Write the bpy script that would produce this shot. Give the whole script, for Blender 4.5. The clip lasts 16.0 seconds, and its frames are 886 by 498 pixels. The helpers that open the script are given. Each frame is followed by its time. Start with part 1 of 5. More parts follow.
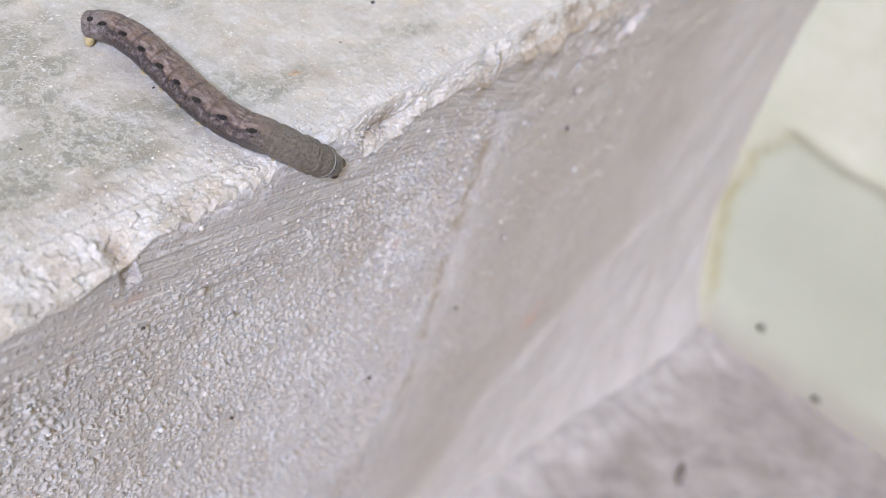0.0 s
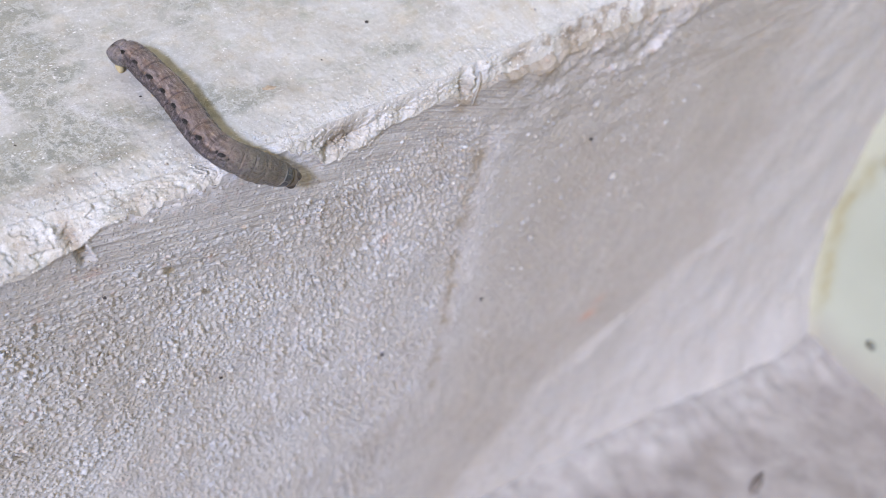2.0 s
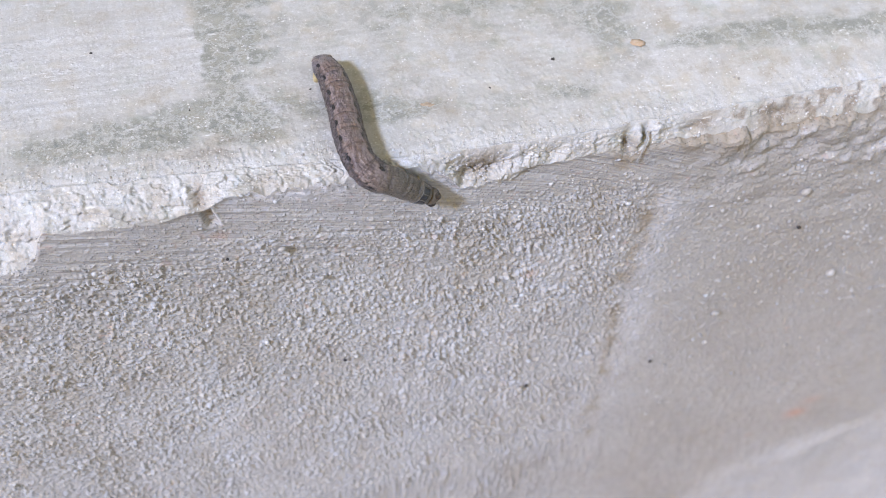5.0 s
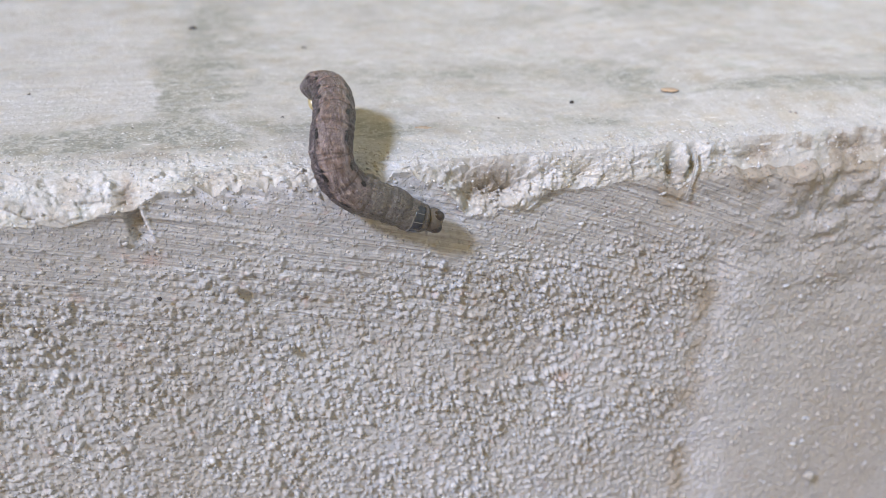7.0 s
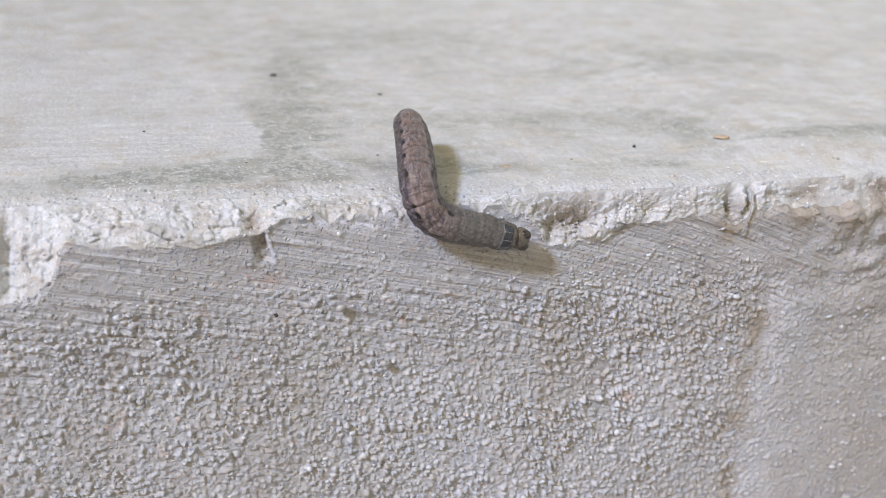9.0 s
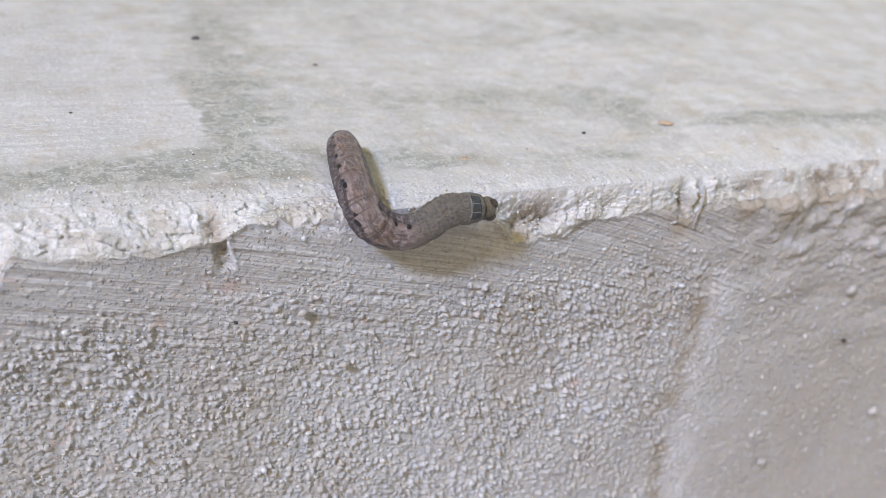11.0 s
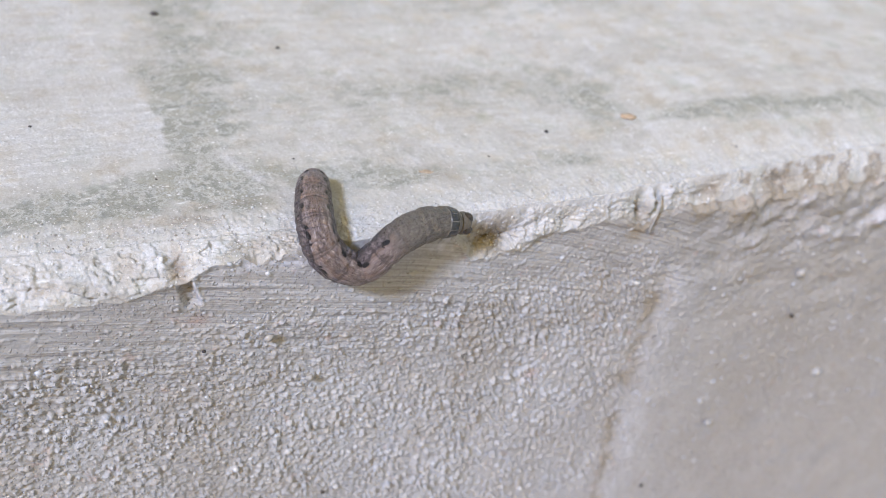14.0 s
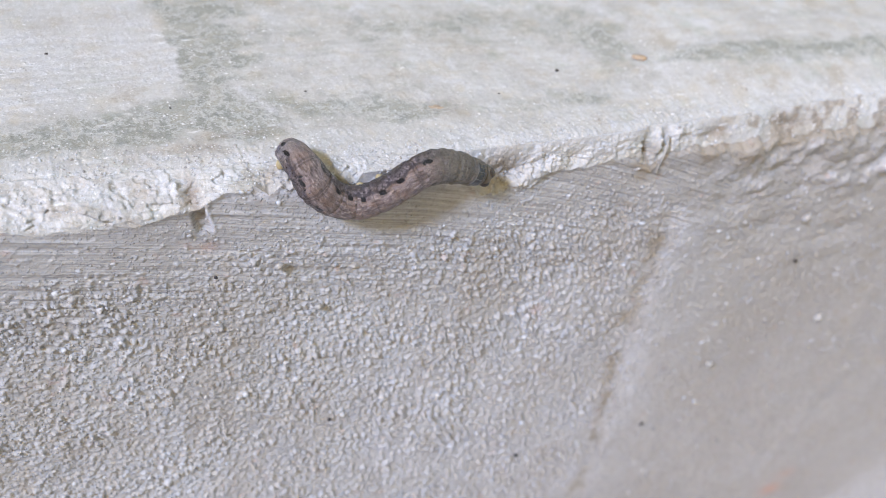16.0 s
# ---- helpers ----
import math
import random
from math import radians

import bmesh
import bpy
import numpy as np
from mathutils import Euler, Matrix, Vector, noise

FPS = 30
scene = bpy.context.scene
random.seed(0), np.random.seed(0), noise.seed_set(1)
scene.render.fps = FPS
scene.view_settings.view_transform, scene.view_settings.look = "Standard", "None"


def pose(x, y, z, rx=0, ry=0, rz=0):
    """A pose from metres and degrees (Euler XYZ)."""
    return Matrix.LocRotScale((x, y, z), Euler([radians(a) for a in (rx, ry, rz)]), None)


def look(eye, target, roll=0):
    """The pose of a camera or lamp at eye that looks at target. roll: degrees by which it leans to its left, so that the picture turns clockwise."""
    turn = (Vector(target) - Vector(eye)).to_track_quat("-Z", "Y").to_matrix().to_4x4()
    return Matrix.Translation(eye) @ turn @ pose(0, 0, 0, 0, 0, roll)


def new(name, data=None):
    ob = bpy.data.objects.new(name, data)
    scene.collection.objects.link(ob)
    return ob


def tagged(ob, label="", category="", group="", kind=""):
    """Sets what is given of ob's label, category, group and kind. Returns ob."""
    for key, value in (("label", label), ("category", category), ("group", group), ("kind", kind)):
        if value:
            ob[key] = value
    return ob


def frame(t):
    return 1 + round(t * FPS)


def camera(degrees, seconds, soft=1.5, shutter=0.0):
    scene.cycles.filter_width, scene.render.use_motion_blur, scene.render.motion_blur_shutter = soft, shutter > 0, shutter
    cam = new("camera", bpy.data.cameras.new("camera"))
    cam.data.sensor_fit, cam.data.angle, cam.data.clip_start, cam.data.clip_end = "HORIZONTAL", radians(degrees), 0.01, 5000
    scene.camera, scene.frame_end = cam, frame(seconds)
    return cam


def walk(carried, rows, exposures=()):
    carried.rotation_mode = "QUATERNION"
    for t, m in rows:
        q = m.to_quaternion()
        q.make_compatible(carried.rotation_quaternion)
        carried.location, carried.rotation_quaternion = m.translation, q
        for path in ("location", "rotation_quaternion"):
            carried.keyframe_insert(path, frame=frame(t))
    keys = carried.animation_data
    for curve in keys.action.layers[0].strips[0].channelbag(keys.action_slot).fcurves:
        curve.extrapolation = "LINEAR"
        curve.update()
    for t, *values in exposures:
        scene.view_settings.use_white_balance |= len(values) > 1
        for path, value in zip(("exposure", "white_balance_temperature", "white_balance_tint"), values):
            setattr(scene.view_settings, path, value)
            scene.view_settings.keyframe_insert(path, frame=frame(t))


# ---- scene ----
cam = camera(50.67, 16.0, soft=0.75)
PATH = [
    (0, (-0.06057, -0.04746, 0.06275), (0.07372, 0.01442, -0.07192), 19.32),
    (0.5, (-0.05970, -0.05121, 0.06670), (0.06705, 0.01711, -0.07210), 17.98),
    (1, (-0.05382, -0.05934, 0.07215), (0.06575, 0.01500, -0.06990), 17.05),
    (1.5, (-0.04963, -0.06450, 0.07717), (0.06318, 0.01554, -0.06728), 15.88),
    (2, (-0.04496, -0.07099, 0.08104), (0.05910, 0.01504, -0.06651), 13.91),
    (2.5, (-0.04228, -0.07411, 0.08643), (0.05267, 0.01732, -0.06399), 12.41),
    (3, (-0.03660, -0.08209, 0.09392), (0.04566, 0.01569, -0.05993), 10.29),
    (3.5, (-0.03097, -0.08889, 0.09807), (0.03794, 0.01344, -0.05935), 8.34),
    (4, (-0.02675, -0.09283, 0.09859), (0.03431, 0.01132, -0.06086), 8.21),
    (4.5, (-0.02551, -0.08820, 0.09673), (0.02674, 0.02129, -0.06228), 7.26),
    (5, (-0.01888, -0.08194, 0.08694), (0.02479, 0.03744, -0.06746), 5.80),
    (5.2, (-0.01649, -0.08088, 0.07740), (0.02879, 0.04605, -0.07038), 5.98),
    (7.3, (-0.01540, -0.08724, 0.03302), (0.03608, 0.08602, -0.05259), 2.17),
    (7.5, (-0.01709, -0.08701, 0.03132), (0.03543, 0.08688, -0.05237), 2.43),
    (8, (-0.01913, -0.08716, 0.03000), (0.03496, 0.08727, -0.05154), 2.89),
    (8.5, (-0.01948, -0.09230, 0.03257), (0.03244, 0.08325, -0.04796), 2.78),
    (8.7, (-0.02303, -0.09462, 0.03463), (0.02877, 0.08144, -0.04488), 2.81),
    (10.8, (-0.03871, -0.08525, 0.04313), (0.03850, 0.07388, -0.05024), 7.41),
    (11, (-0.03784, -0.08408, 0.04377), (0.04089, 0.07395, -0.05019), 7.41),
    (11.5, (-0.03594, -0.08161, 0.04525), (0.04731, 0.07266, -0.05102), 7.79),
    (12, (-0.03528, -0.07878, 0.04951), (0.05037, 0.07202, -0.05010), 7.85),
    (12.5, (-0.03443, -0.07745, 0.05086), (0.05008, 0.07063, -0.05369), 7.81),
    (13, (-0.03447, -0.07701, 0.05441), (0.04831, 0.06808, -0.05557), 7.99),
    (13.5, (-0.03569, -0.07583, 0.05987), (0.04584, 0.06680, -0.05419), 8.75),
    (14, (-0.03533, -0.07662, 0.06159), (0.04473, 0.06275, -0.05744), 9.46),
    (14.5, (-0.03506, -0.07901, 0.06231), (0.04398, 0.05657, -0.06167), 10.18),
    (15, (-0.03527, -0.07936, 0.06193), (0.04242, 0.05620, -0.06292), 10.17),
    (15.5, (-0.03532, -0.07927, 0.06176), (0.04156, 0.05543, -0.06451), 10.40),
    (16, (-0.03590, -0.07925, 0.06153), (0.04023, 0.05435, -0.06636), 10.59),
]
walk(cam, [(t, look(eye, target, roll)) for t, eye, target, roll in PATH], [(0, 0.12, 5430, 27), (2.5, 0.12, 5220, 28), (4.5, 0.12, 5210, 27), (7.5, 0.06, 5320, 25), (11, 0.05, 5300, 25.5), (14, 0.07, 5290, 25.5), (16, 0.13, 5220, 25)])

# the lens of a phone held close: shallow depth of field
cam.data.dof.use_dof = True
cam.data.dof.focus_distance = 0.107
cam.data.dof.aperture_fstop = 28.0

MM = 0.001
FLOOR_Z = -0.177

# ---- light ----
world = bpy.data.worlds.new("overcast_sky")
scene.world = world
world.use_nodes = True
wn = world.node_tree.nodes
sky = wn.new("ShaderNodeTexSky")
sky.sky_type, sky.sun_disc = "NISHITA", False
sky.sun_elevation, sky.sun_rotation = radians(40.5), radians(-120.4)
sky.dust_density, sky.ozone_density = 8.0, 0.6
wn["Background"].inputs["Strength"].default_value = 0.054
# sky multiplied by an added yellow, so that shadows fill warm
tint = wn.new("ShaderNodeMix")
tint.data_type, tint.blend_type = "RGBA", "MULTIPLY"
tint.inputs[0].default_value, tint.inputs[7].default_value = 1.0, (1.0, 0.74, 0.06, 1.0)
world.node_tree.links.new(sky.outputs[0], tint.inputs[6])
world.node_tree.links.new(tint.outputs[2], wn["Background"].inputs["Color"])
sun = new("sun", bpy.data.lights.new("sun", "SUN"))
sun.data.energy, sun.data.angle, sun.data.color = 3.5, radians(8), (0.785, 0.90, 0.985)
sun.matrix_world = look((-0.655, -0.385, 0.65), (0, 0, 0))
scene.view_settings.exposure = 0.0


# ---- numeric noise ----
def hashed(ix, iy, seed):
    n = (ix.astype(np.int64) * 374761393 + iy.astype(np.int64) * 668265263 + seed * 1442695041) & 0x7FFFFFFF
    n = ((n ^ (n >> 13)) * 1274126177) & 0x7FFFFFFF
    n = ((n ^ (n >> 16)) * 374761) & 0x7FFFFFFF
    return (n % 100003) / 100003.0


def vnoise(x, y, seed):
    ix, iy = np.floor(x), np.floor(y)
    fx, fy = x - ix, y - iy
    fx, fy = fx * fx * (3 - 2 * fx), fy * fy * (3 - 2 * fy)
    a, b = hashed(ix, iy, seed), hashed(ix + 1, iy, seed)
    c, d = hashed(ix, iy + 1, seed), hashed(ix + 1, iy + 1, seed)
    return 2 * ((a * (1 - fx) + b * fx) * (1 - fy) + (c * (1 - fx) + d * fx) * fy) - 1


def fbm(x, y, seed, octaves=3):
    total, amp = 0, 1.0
    for k in range(octaves):
        total = total + amp * vnoise(x * 2.03 ** k, y * 2.03 ** k, seed + 17 * k)
        amp *= 0.5
    return total / 1.75


def grains(x, y, cell, seed, chance, small, large):
    """Round crumbs scattered one to a cell; the height of the tallest at each place, 0 to 1."""
    gx, gy = x / cell, y / cell
    ix, iy = np.floor(gx), np.floor(gy)
    best = np.zeros_like(gx)
    for dx in (-1, 0, 1):
        for dy in (-1, 0, 1):
            cx, cy = ix + dx, iy + dy
            px, py = cx + hashed(cx, cy, seed), cy + hashed(cx, cy, seed + 5)
            r = small + (large - small) * hashed(cx, cy, seed + 9)
            stretch = 0.75 + 0.6 * hashed(cx, cy, seed + 11)
            d2 = (((gx - px) * stretch) ** 2 + ((gy - py) / stretch) ** 2) / r ** 2
            tall = (0.45 + 0.55 * hashed(cx, cy, seed + 13)) * (hashed(cx, cy, seed + 21) < chance)
            best = np.maximum(best, tall * np.clip(1.25 * (1 - d2 ** 0.6), 0, 1) ** 0.8)
    return best


def ridged(x, y, seed, octaves=3):
    """Sharp-crested noise for broken faces, 0 to 1."""
    total, amp = 0, 0.57
    for k in range(octaves):
        total = total + amp * (1 - np.abs(vnoise(x * 2.1 ** k, y * 2.1 ** k, seed + 23 * k)) * 1.6)
        amp *= 0.5
    return total


def facets(x, y, cell, seed):
    """Broken flats: each nearest-point cell is a tilted plane of its own."""
    gx, gy = x / cell, y / cell
    ix, iy = np.floor(gx), np.floor(gy)
    best, high = np.full(gx.shape, 9.0), np.zeros(gx.shape)
    for dx in (-1, 0, 1):
        for dy in (-1, 0, 1):
            cx, cy = ix + dx, iy + dy
            ox, oy = gx - cx - hashed(cx, cy, seed), gy - cy - hashed(cx, cy, seed + 5)
            d2 = ox * ox + oy * oy
            plane = hashed(cx, cy, seed + 9) - 0.5 + 1.3 * (hashed(cx, cy, seed + 11) - 0.5) * ox + 1.3 * (hashed(cx, cy, seed + 13) - 0.5) * oy
            high = np.where(d2 < best, plane, high)
            best = np.minimum(best, d2)
    return high


def ease(a, b, v):
    s = np.clip((v - a) / (b - a), 0, 1)
    return s * s * (3 - 2 * s)


def blob(x, y, cx, cy, rx, ry, turn=0.0):
    c, s = math.cos(radians(turn)), math.sin(radians(turn))
    u, v = (x - cx) * c + (y - cy) * s, -(x - cx) * s + (y - cy) * c
    return np.exp(-((u / rx) ** 2 + (v / ry) ** 2))


# ---- materials ----
def node_material(name):
    m = bpy.data.materials.new(name)
    m.use_nodes = True
    nt = m.node_tree
    return m, nt, nt.nodes["Principled BSDF"]


def add(nt, kind, **inputs):
    n = nt.nodes.new(kind)
    for key, value in inputs.items():
        n.inputs[key.replace("_", " ")].default_value = value
    return n


def noise_tex(nt, vector, scale, detail=4.0, rough=0.6):
    n = add(nt, "ShaderNodeTexNoise", Scale=scale, Detail=detail, Roughness=rough)
    nt.links.new(vector, n.inputs["Vector"])
    return n.outputs["Fac"]


def ramp(nt, fac, stops):
    n = nt.nodes.new("ShaderNodeValToRGB")
    while len(n.color_ramp.elements) < len(stops):
        n.color_ramp.elements.new(0.5)
    for e, (p, c) in zip(n.color_ramp.elements, stops):
        e.position, e.color = p, (c if len(c) == 4 else (*c, 1))
    nt.links.new(fac, n.inputs["Fac"])
    return n.outputs["Color"]


def mix(nt, fac, a, b, blend="MIX"):
    n = nt.nodes.new("ShaderNodeMix")
    n.data_type, n.blend_type = "RGBA", blend
    for sock, value in ((n.inputs[0], fac), (n.inputs[6], a), (n.inputs[7], b)):
        if isinstance(value, (int, float)):
            sock.default_value = value
        elif isinstance(value, tuple):
            sock.default_value = (*value, 1)
        else:
            nt.links.new(value, sock)
    return n.outputs[2]


def maths(nt, op, a, b=0.0, c=0.0):
    n = nt.nodes.new("ShaderNodeMath")
    n.operation = op
    for sock, value in zip(n.inputs, (a, b, c)):
        if isinstance(value, (int, float)):
            sock.default_value = value
        else:
            nt.links.new(value, sock)
    return n.outputs[0]


def bump(nt, bsdf, height, strength, distance):
    n = add(nt, "ShaderNodeBump", Strength=strength, Distance=distance)
    nt.links.new(height, n.inputs["Height"])
    nt.links.new(n.outputs["Normal"], bsdf.inputs["Normal"])


def crumbs_tex(nt, co, scale, size, share):
    """Crisp specks, one to some of the cells: 1 inside, 0 outside."""
    warp = add(nt, "ShaderNodeTexNoise", Scale=scale * 1.3, Detail=2.0)
    nt.links.new(co, warp.inputs["Vector"])
    off = nt.nodes.new("ShaderNodeVectorMath")
    off.operation = "MULTIPLY_ADD"
    off.inputs[1].default_value = (0.9 / scale,) * 3
    nt.links.new(warp.outputs["Color"], off.inputs[0])
    nt.links.new(co, off.inputs[2])
    v = nt.nodes.new("ShaderNodeTexVoronoi")
    v.inputs["Scale"].default_value = scale
    nt.links.new(off.outputs[0], v.inputs["Vector"])
    sep = nt.nodes.new("ShaderNodeSeparateColor")
    nt.links.new(v.outputs["Color"], sep.inputs["Color"])
    r = maths(nt, "MULTIPLY", maths(nt, "LESS_THAN", sep.outputs[0], share), maths(nt, "MULTIPLY_ADD", sep.outputs[1], 0.6, 0.4))
    edge = nt.nodes.new("ShaderNodeMapRange")
    nt.links.new(v.outputs["Distance"], edge.inputs["Value"])
    nt.links.new(maths(nt, "MULTIPLY_ADD", r, size, 0.001), edge.inputs["From Min"])
    nt.links.new(maths(nt, "MULTIPLY", r, size * 0.3), edge.inputs["From Max"])
    return edge.outputs[0]


def object_coords(nt, stretch=None):
    tc = nt.nodes.new("ShaderNodeTexCoord")
    if stretch is None:
        return tc.outputs["Object"]
    mp = nt.nodes.new("ShaderNodeMapping")
    mp.inputs["Scale"].default_value = stretch
    nt.links.new(tc.outputs["Object"], mp.inputs["Vector"])
    return mp.outputs["Vector"]


def wear_channels(nt):
    at = nt.nodes.new("ShaderNodeAttribute")
    at.attribute_name = "wear"
    sep = nt.nodes.new("ShaderNodeSeparateColor")
    nt.links.new(at.outputs["Color"], sep.inputs["Color"])
    return sep.outputs


def alpha_of(nt):
    at = nt.nodes.new("ShaderNodeAttribute")
    at.attribute_name = "brushed"
    return at.outputs["Fac"]


def tread_material():
    m, nt, b = node_material("smooth_cement_screed")
    crumb, algae, dirt_shade = wear_channels(nt)
    co = object_coords(nt)
    streak = noise_tex(nt, object_coords(nt, (90, 900, 900)), 1.0, 4, 0.65)
    broad = noise_tex(nt, co, 110, 5, 0.65)
    fine = noise_tex(nt, co, 1500, 4, 0.7)
    dust = noise_tex(nt, co, 5200, 3, 0.7)
    base = ramp(nt, broad, [(0.32, (0.37, 0.345, 0.30)), (0.5, (0.49, 0.468, 0.425)), (0.68, (0.60, 0.585, 0.555))])
    base = mix(nt, maths(nt, "MULTIPLY", streak, 0.45), base, (0.56, 0.545, 0.52))
    warm = ramp(nt, noise_tex(nt, co, 230, 3, 0.6), [(0.5, (0, 0, 0)), (0.68, (1, 1, 1))])
    base = mix(nt, maths(nt, "MULTIPLY", warm, 0.5), base, (0.53, 0.45, 0.32))
    mossy = ramp(nt, noise_tex(nt, co, 150, 5, 0.7), [(0.54, (0, 0, 0)), (0.66, (1, 1, 1))])
    base = mix(nt, maths(nt, "MULTIPLY", mossy, 0.45), base, (0.36, 0.39, 0.31))
    cloud = ramp(nt, noise_tex(nt, co, 340, 5, 0.75), [(0.5, (0, 0, 0)), (0.62, (1, 1, 1))])
    base = mix(nt, maths(nt, "MULTIPLY", cloud, 0.55), base, (0.70, 0.69, 0.70))
    scuff = ramp(nt, noise_tex(nt, co, 170, 6, 0.75), [(0.53, (0, 0, 0)), (0.63, (1, 1, 1))])
    base = mix(nt, maths(nt, "MULTIPLY", scuff, 0.75), base, (0.37, 0.315, 0.225))
    # algae: a grainy film whose cover follows the stain
    grown = maths(nt, "ADD", maths(nt, "MULTIPLY", algae, 0.42), maths(nt, "ADD", maths(nt, "MULTIPLY", noise_tex(nt, co, 300, 6, 0.72), 0.6), maths(nt, "MULTIPLY", noise_tex(nt, co, 1000, 3, 0.7), 0.24)))
    cover = maths(nt, "MULTIPLY", ramp(nt, grown, [(0.49, (0, 0, 0)), (0.74, (1, 1, 1))]), maths(nt, "MULTIPLY_ADD", algae, 0.5, 0.35))
    base = mix(nt, cover, base, ramp(nt, noise_tex(nt, co, 420, 4, 0.7), [(0.34, (0.17, 0.178, 0.138)), (0.5, (0.235, 0.235, 0.18)), (0.66, (0.34, 0.32, 0.245))]))
    vein = ramp(nt, noise_tex(nt, co, 210, 6, 0.75), [(0.465, (0, 0, 0)), (0.5, (1, 1, 1)), (0.535, (0, 0, 0))])
    base = mix(nt, maths(nt, "MULTIPLY", vein, maths(nt, "MULTIPLY_ADD", algae, 0.35, 0.2)), base, (0.72, 0.71, 0.69))
    white = ramp(nt, fine, [(0.32, (0.40, 0.38, 0.36)), (0.5, (0.62, 0.61, 0.605)), (0.66, (0.80, 0.795, 0.80))])
    clump = ramp(nt, noise_tex(nt, co, 520, 5, 0.75), [(0.36, (0.2, 0.2, 0.2)), (0.56, (1, 1, 1))])
    base = mix(nt, maths(nt, "MULTIPLY", crumb, clump), base, white)
    # crumbly break: pits darkened and chips whitened, painting in some of its relief
    chip_dark = crumbs_tex(nt, co, 1250, 0.30, 0.4)
    base = mix(nt, maths(nt, "MULTIPLY", crumb, maths(nt, "MULTIPLY", chip_dark, 0.4)), base, (0.26, 0.22, 0.18))
    chip_light = crumbs_tex(nt, co, 1750, 0.44, 0.5)
    base = mix(nt, maths(nt, "MULTIPLY", crumb, maths(nt, "MULTIPLY", chip_light, 0.7)), base, (0.86, 0.855, 0.86))
    base = mix(nt, maths(nt, "MULTIPLY", dirt_shade, 0.85), base, ramp(nt, fine, [(0.36, (0.17, 0.125, 0.08)), (0.64, (0.36, 0.295, 0.215))]))
    # the screed's sparkle, painted on as near-white specks
    flecked = ramp(nt, noise_tex(nt, co, 120, 5, 0.7), [(0.38, (0.25, 0.25, 0.25)), (0.56, (1, 1, 1))])
    speck = maths(nt, "MULTIPLY", flecked, maths(nt, "MAXIMUM", crumbs_tex(nt, co, 700, 0.20, 0.3), maths(nt, "MAXIMUM", crumbs_tex(nt, co, 2100, 0.36, 0.34), crumbs_tex(nt, co, 1100, 0.26, 0.3))))
    base = mix(nt, maths(nt, "MULTIPLY", speck, 0.9), base, (0.90, 0.89, 0.88))
    base = mix(nt, maths(nt, "ADD", maths(nt, "MULTIPLY_ADD", crumb, 0.28, 0.09), maths(nt, "MULTIPLY", algae, 0.12)), base, ramp(nt, dust, [(0.36, (0.25, 0.225, 0.20)), (0.64, (0.80, 0.79, 0.79))]))
    # short white dashes: streaky highlights of the brushed screed, put into the colour
    dash = crumbs_tex(nt, object_coords(nt, (0.28, 1.0, 1.0)), 1150, 0.30, 0.22)
    base = mix(nt, maths(nt, "MULTIPLY", dash, ramp(nt, noise_tex(nt, co, 70, 4, 0.6), [(0.42, (0.1, 0.1, 0.1)), (0.62, (0.9, 0.9, 0.9))])), base, (0.86, 0.85, 0.84))
    grit = maths(nt, "MAXIMUM", crumbs_tex(nt, co, 1500, 0.20, 0.16), crumbs_tex(nt, co, 600, 0.10, 0.12))
    base = mix(nt, maths(nt, "MULTIPLY", grit, 0.6), base, (0.16, 0.14, 0.12))
    nt.links.new(base, b.inputs["Base Color"])
    nt.links.new(ramp(nt, streak, [(0.3, (0.38, 0.38, 0.38)), (0.7, (0.62, 0.62, 0.62))]), b.inputs["Roughness"])
    b.inputs["Specular IOR Level"].default_value = 0.45
    h = maths(nt, "ADD", maths(nt, "MULTIPLY_ADD", dust, 0.55, fine), maths(nt, "MULTIPLY", streak, 0.6))
    bump(nt, b, maths(nt, "ADD", h, maths(nt, "ADD", maths(nt, "MULTIPLY", speck, 0.35), maths(nt, "MULTIPLY", maths(nt, "MAXIMUM", crumb, dirt_shade), maths(nt, "SUBTRACT", maths(nt, "MULTIPLY", chip_light, 1.5), maths(nt, "MULTIPLY", chip_dark, 1.5))))), 1.0, 0.00008)
    return m


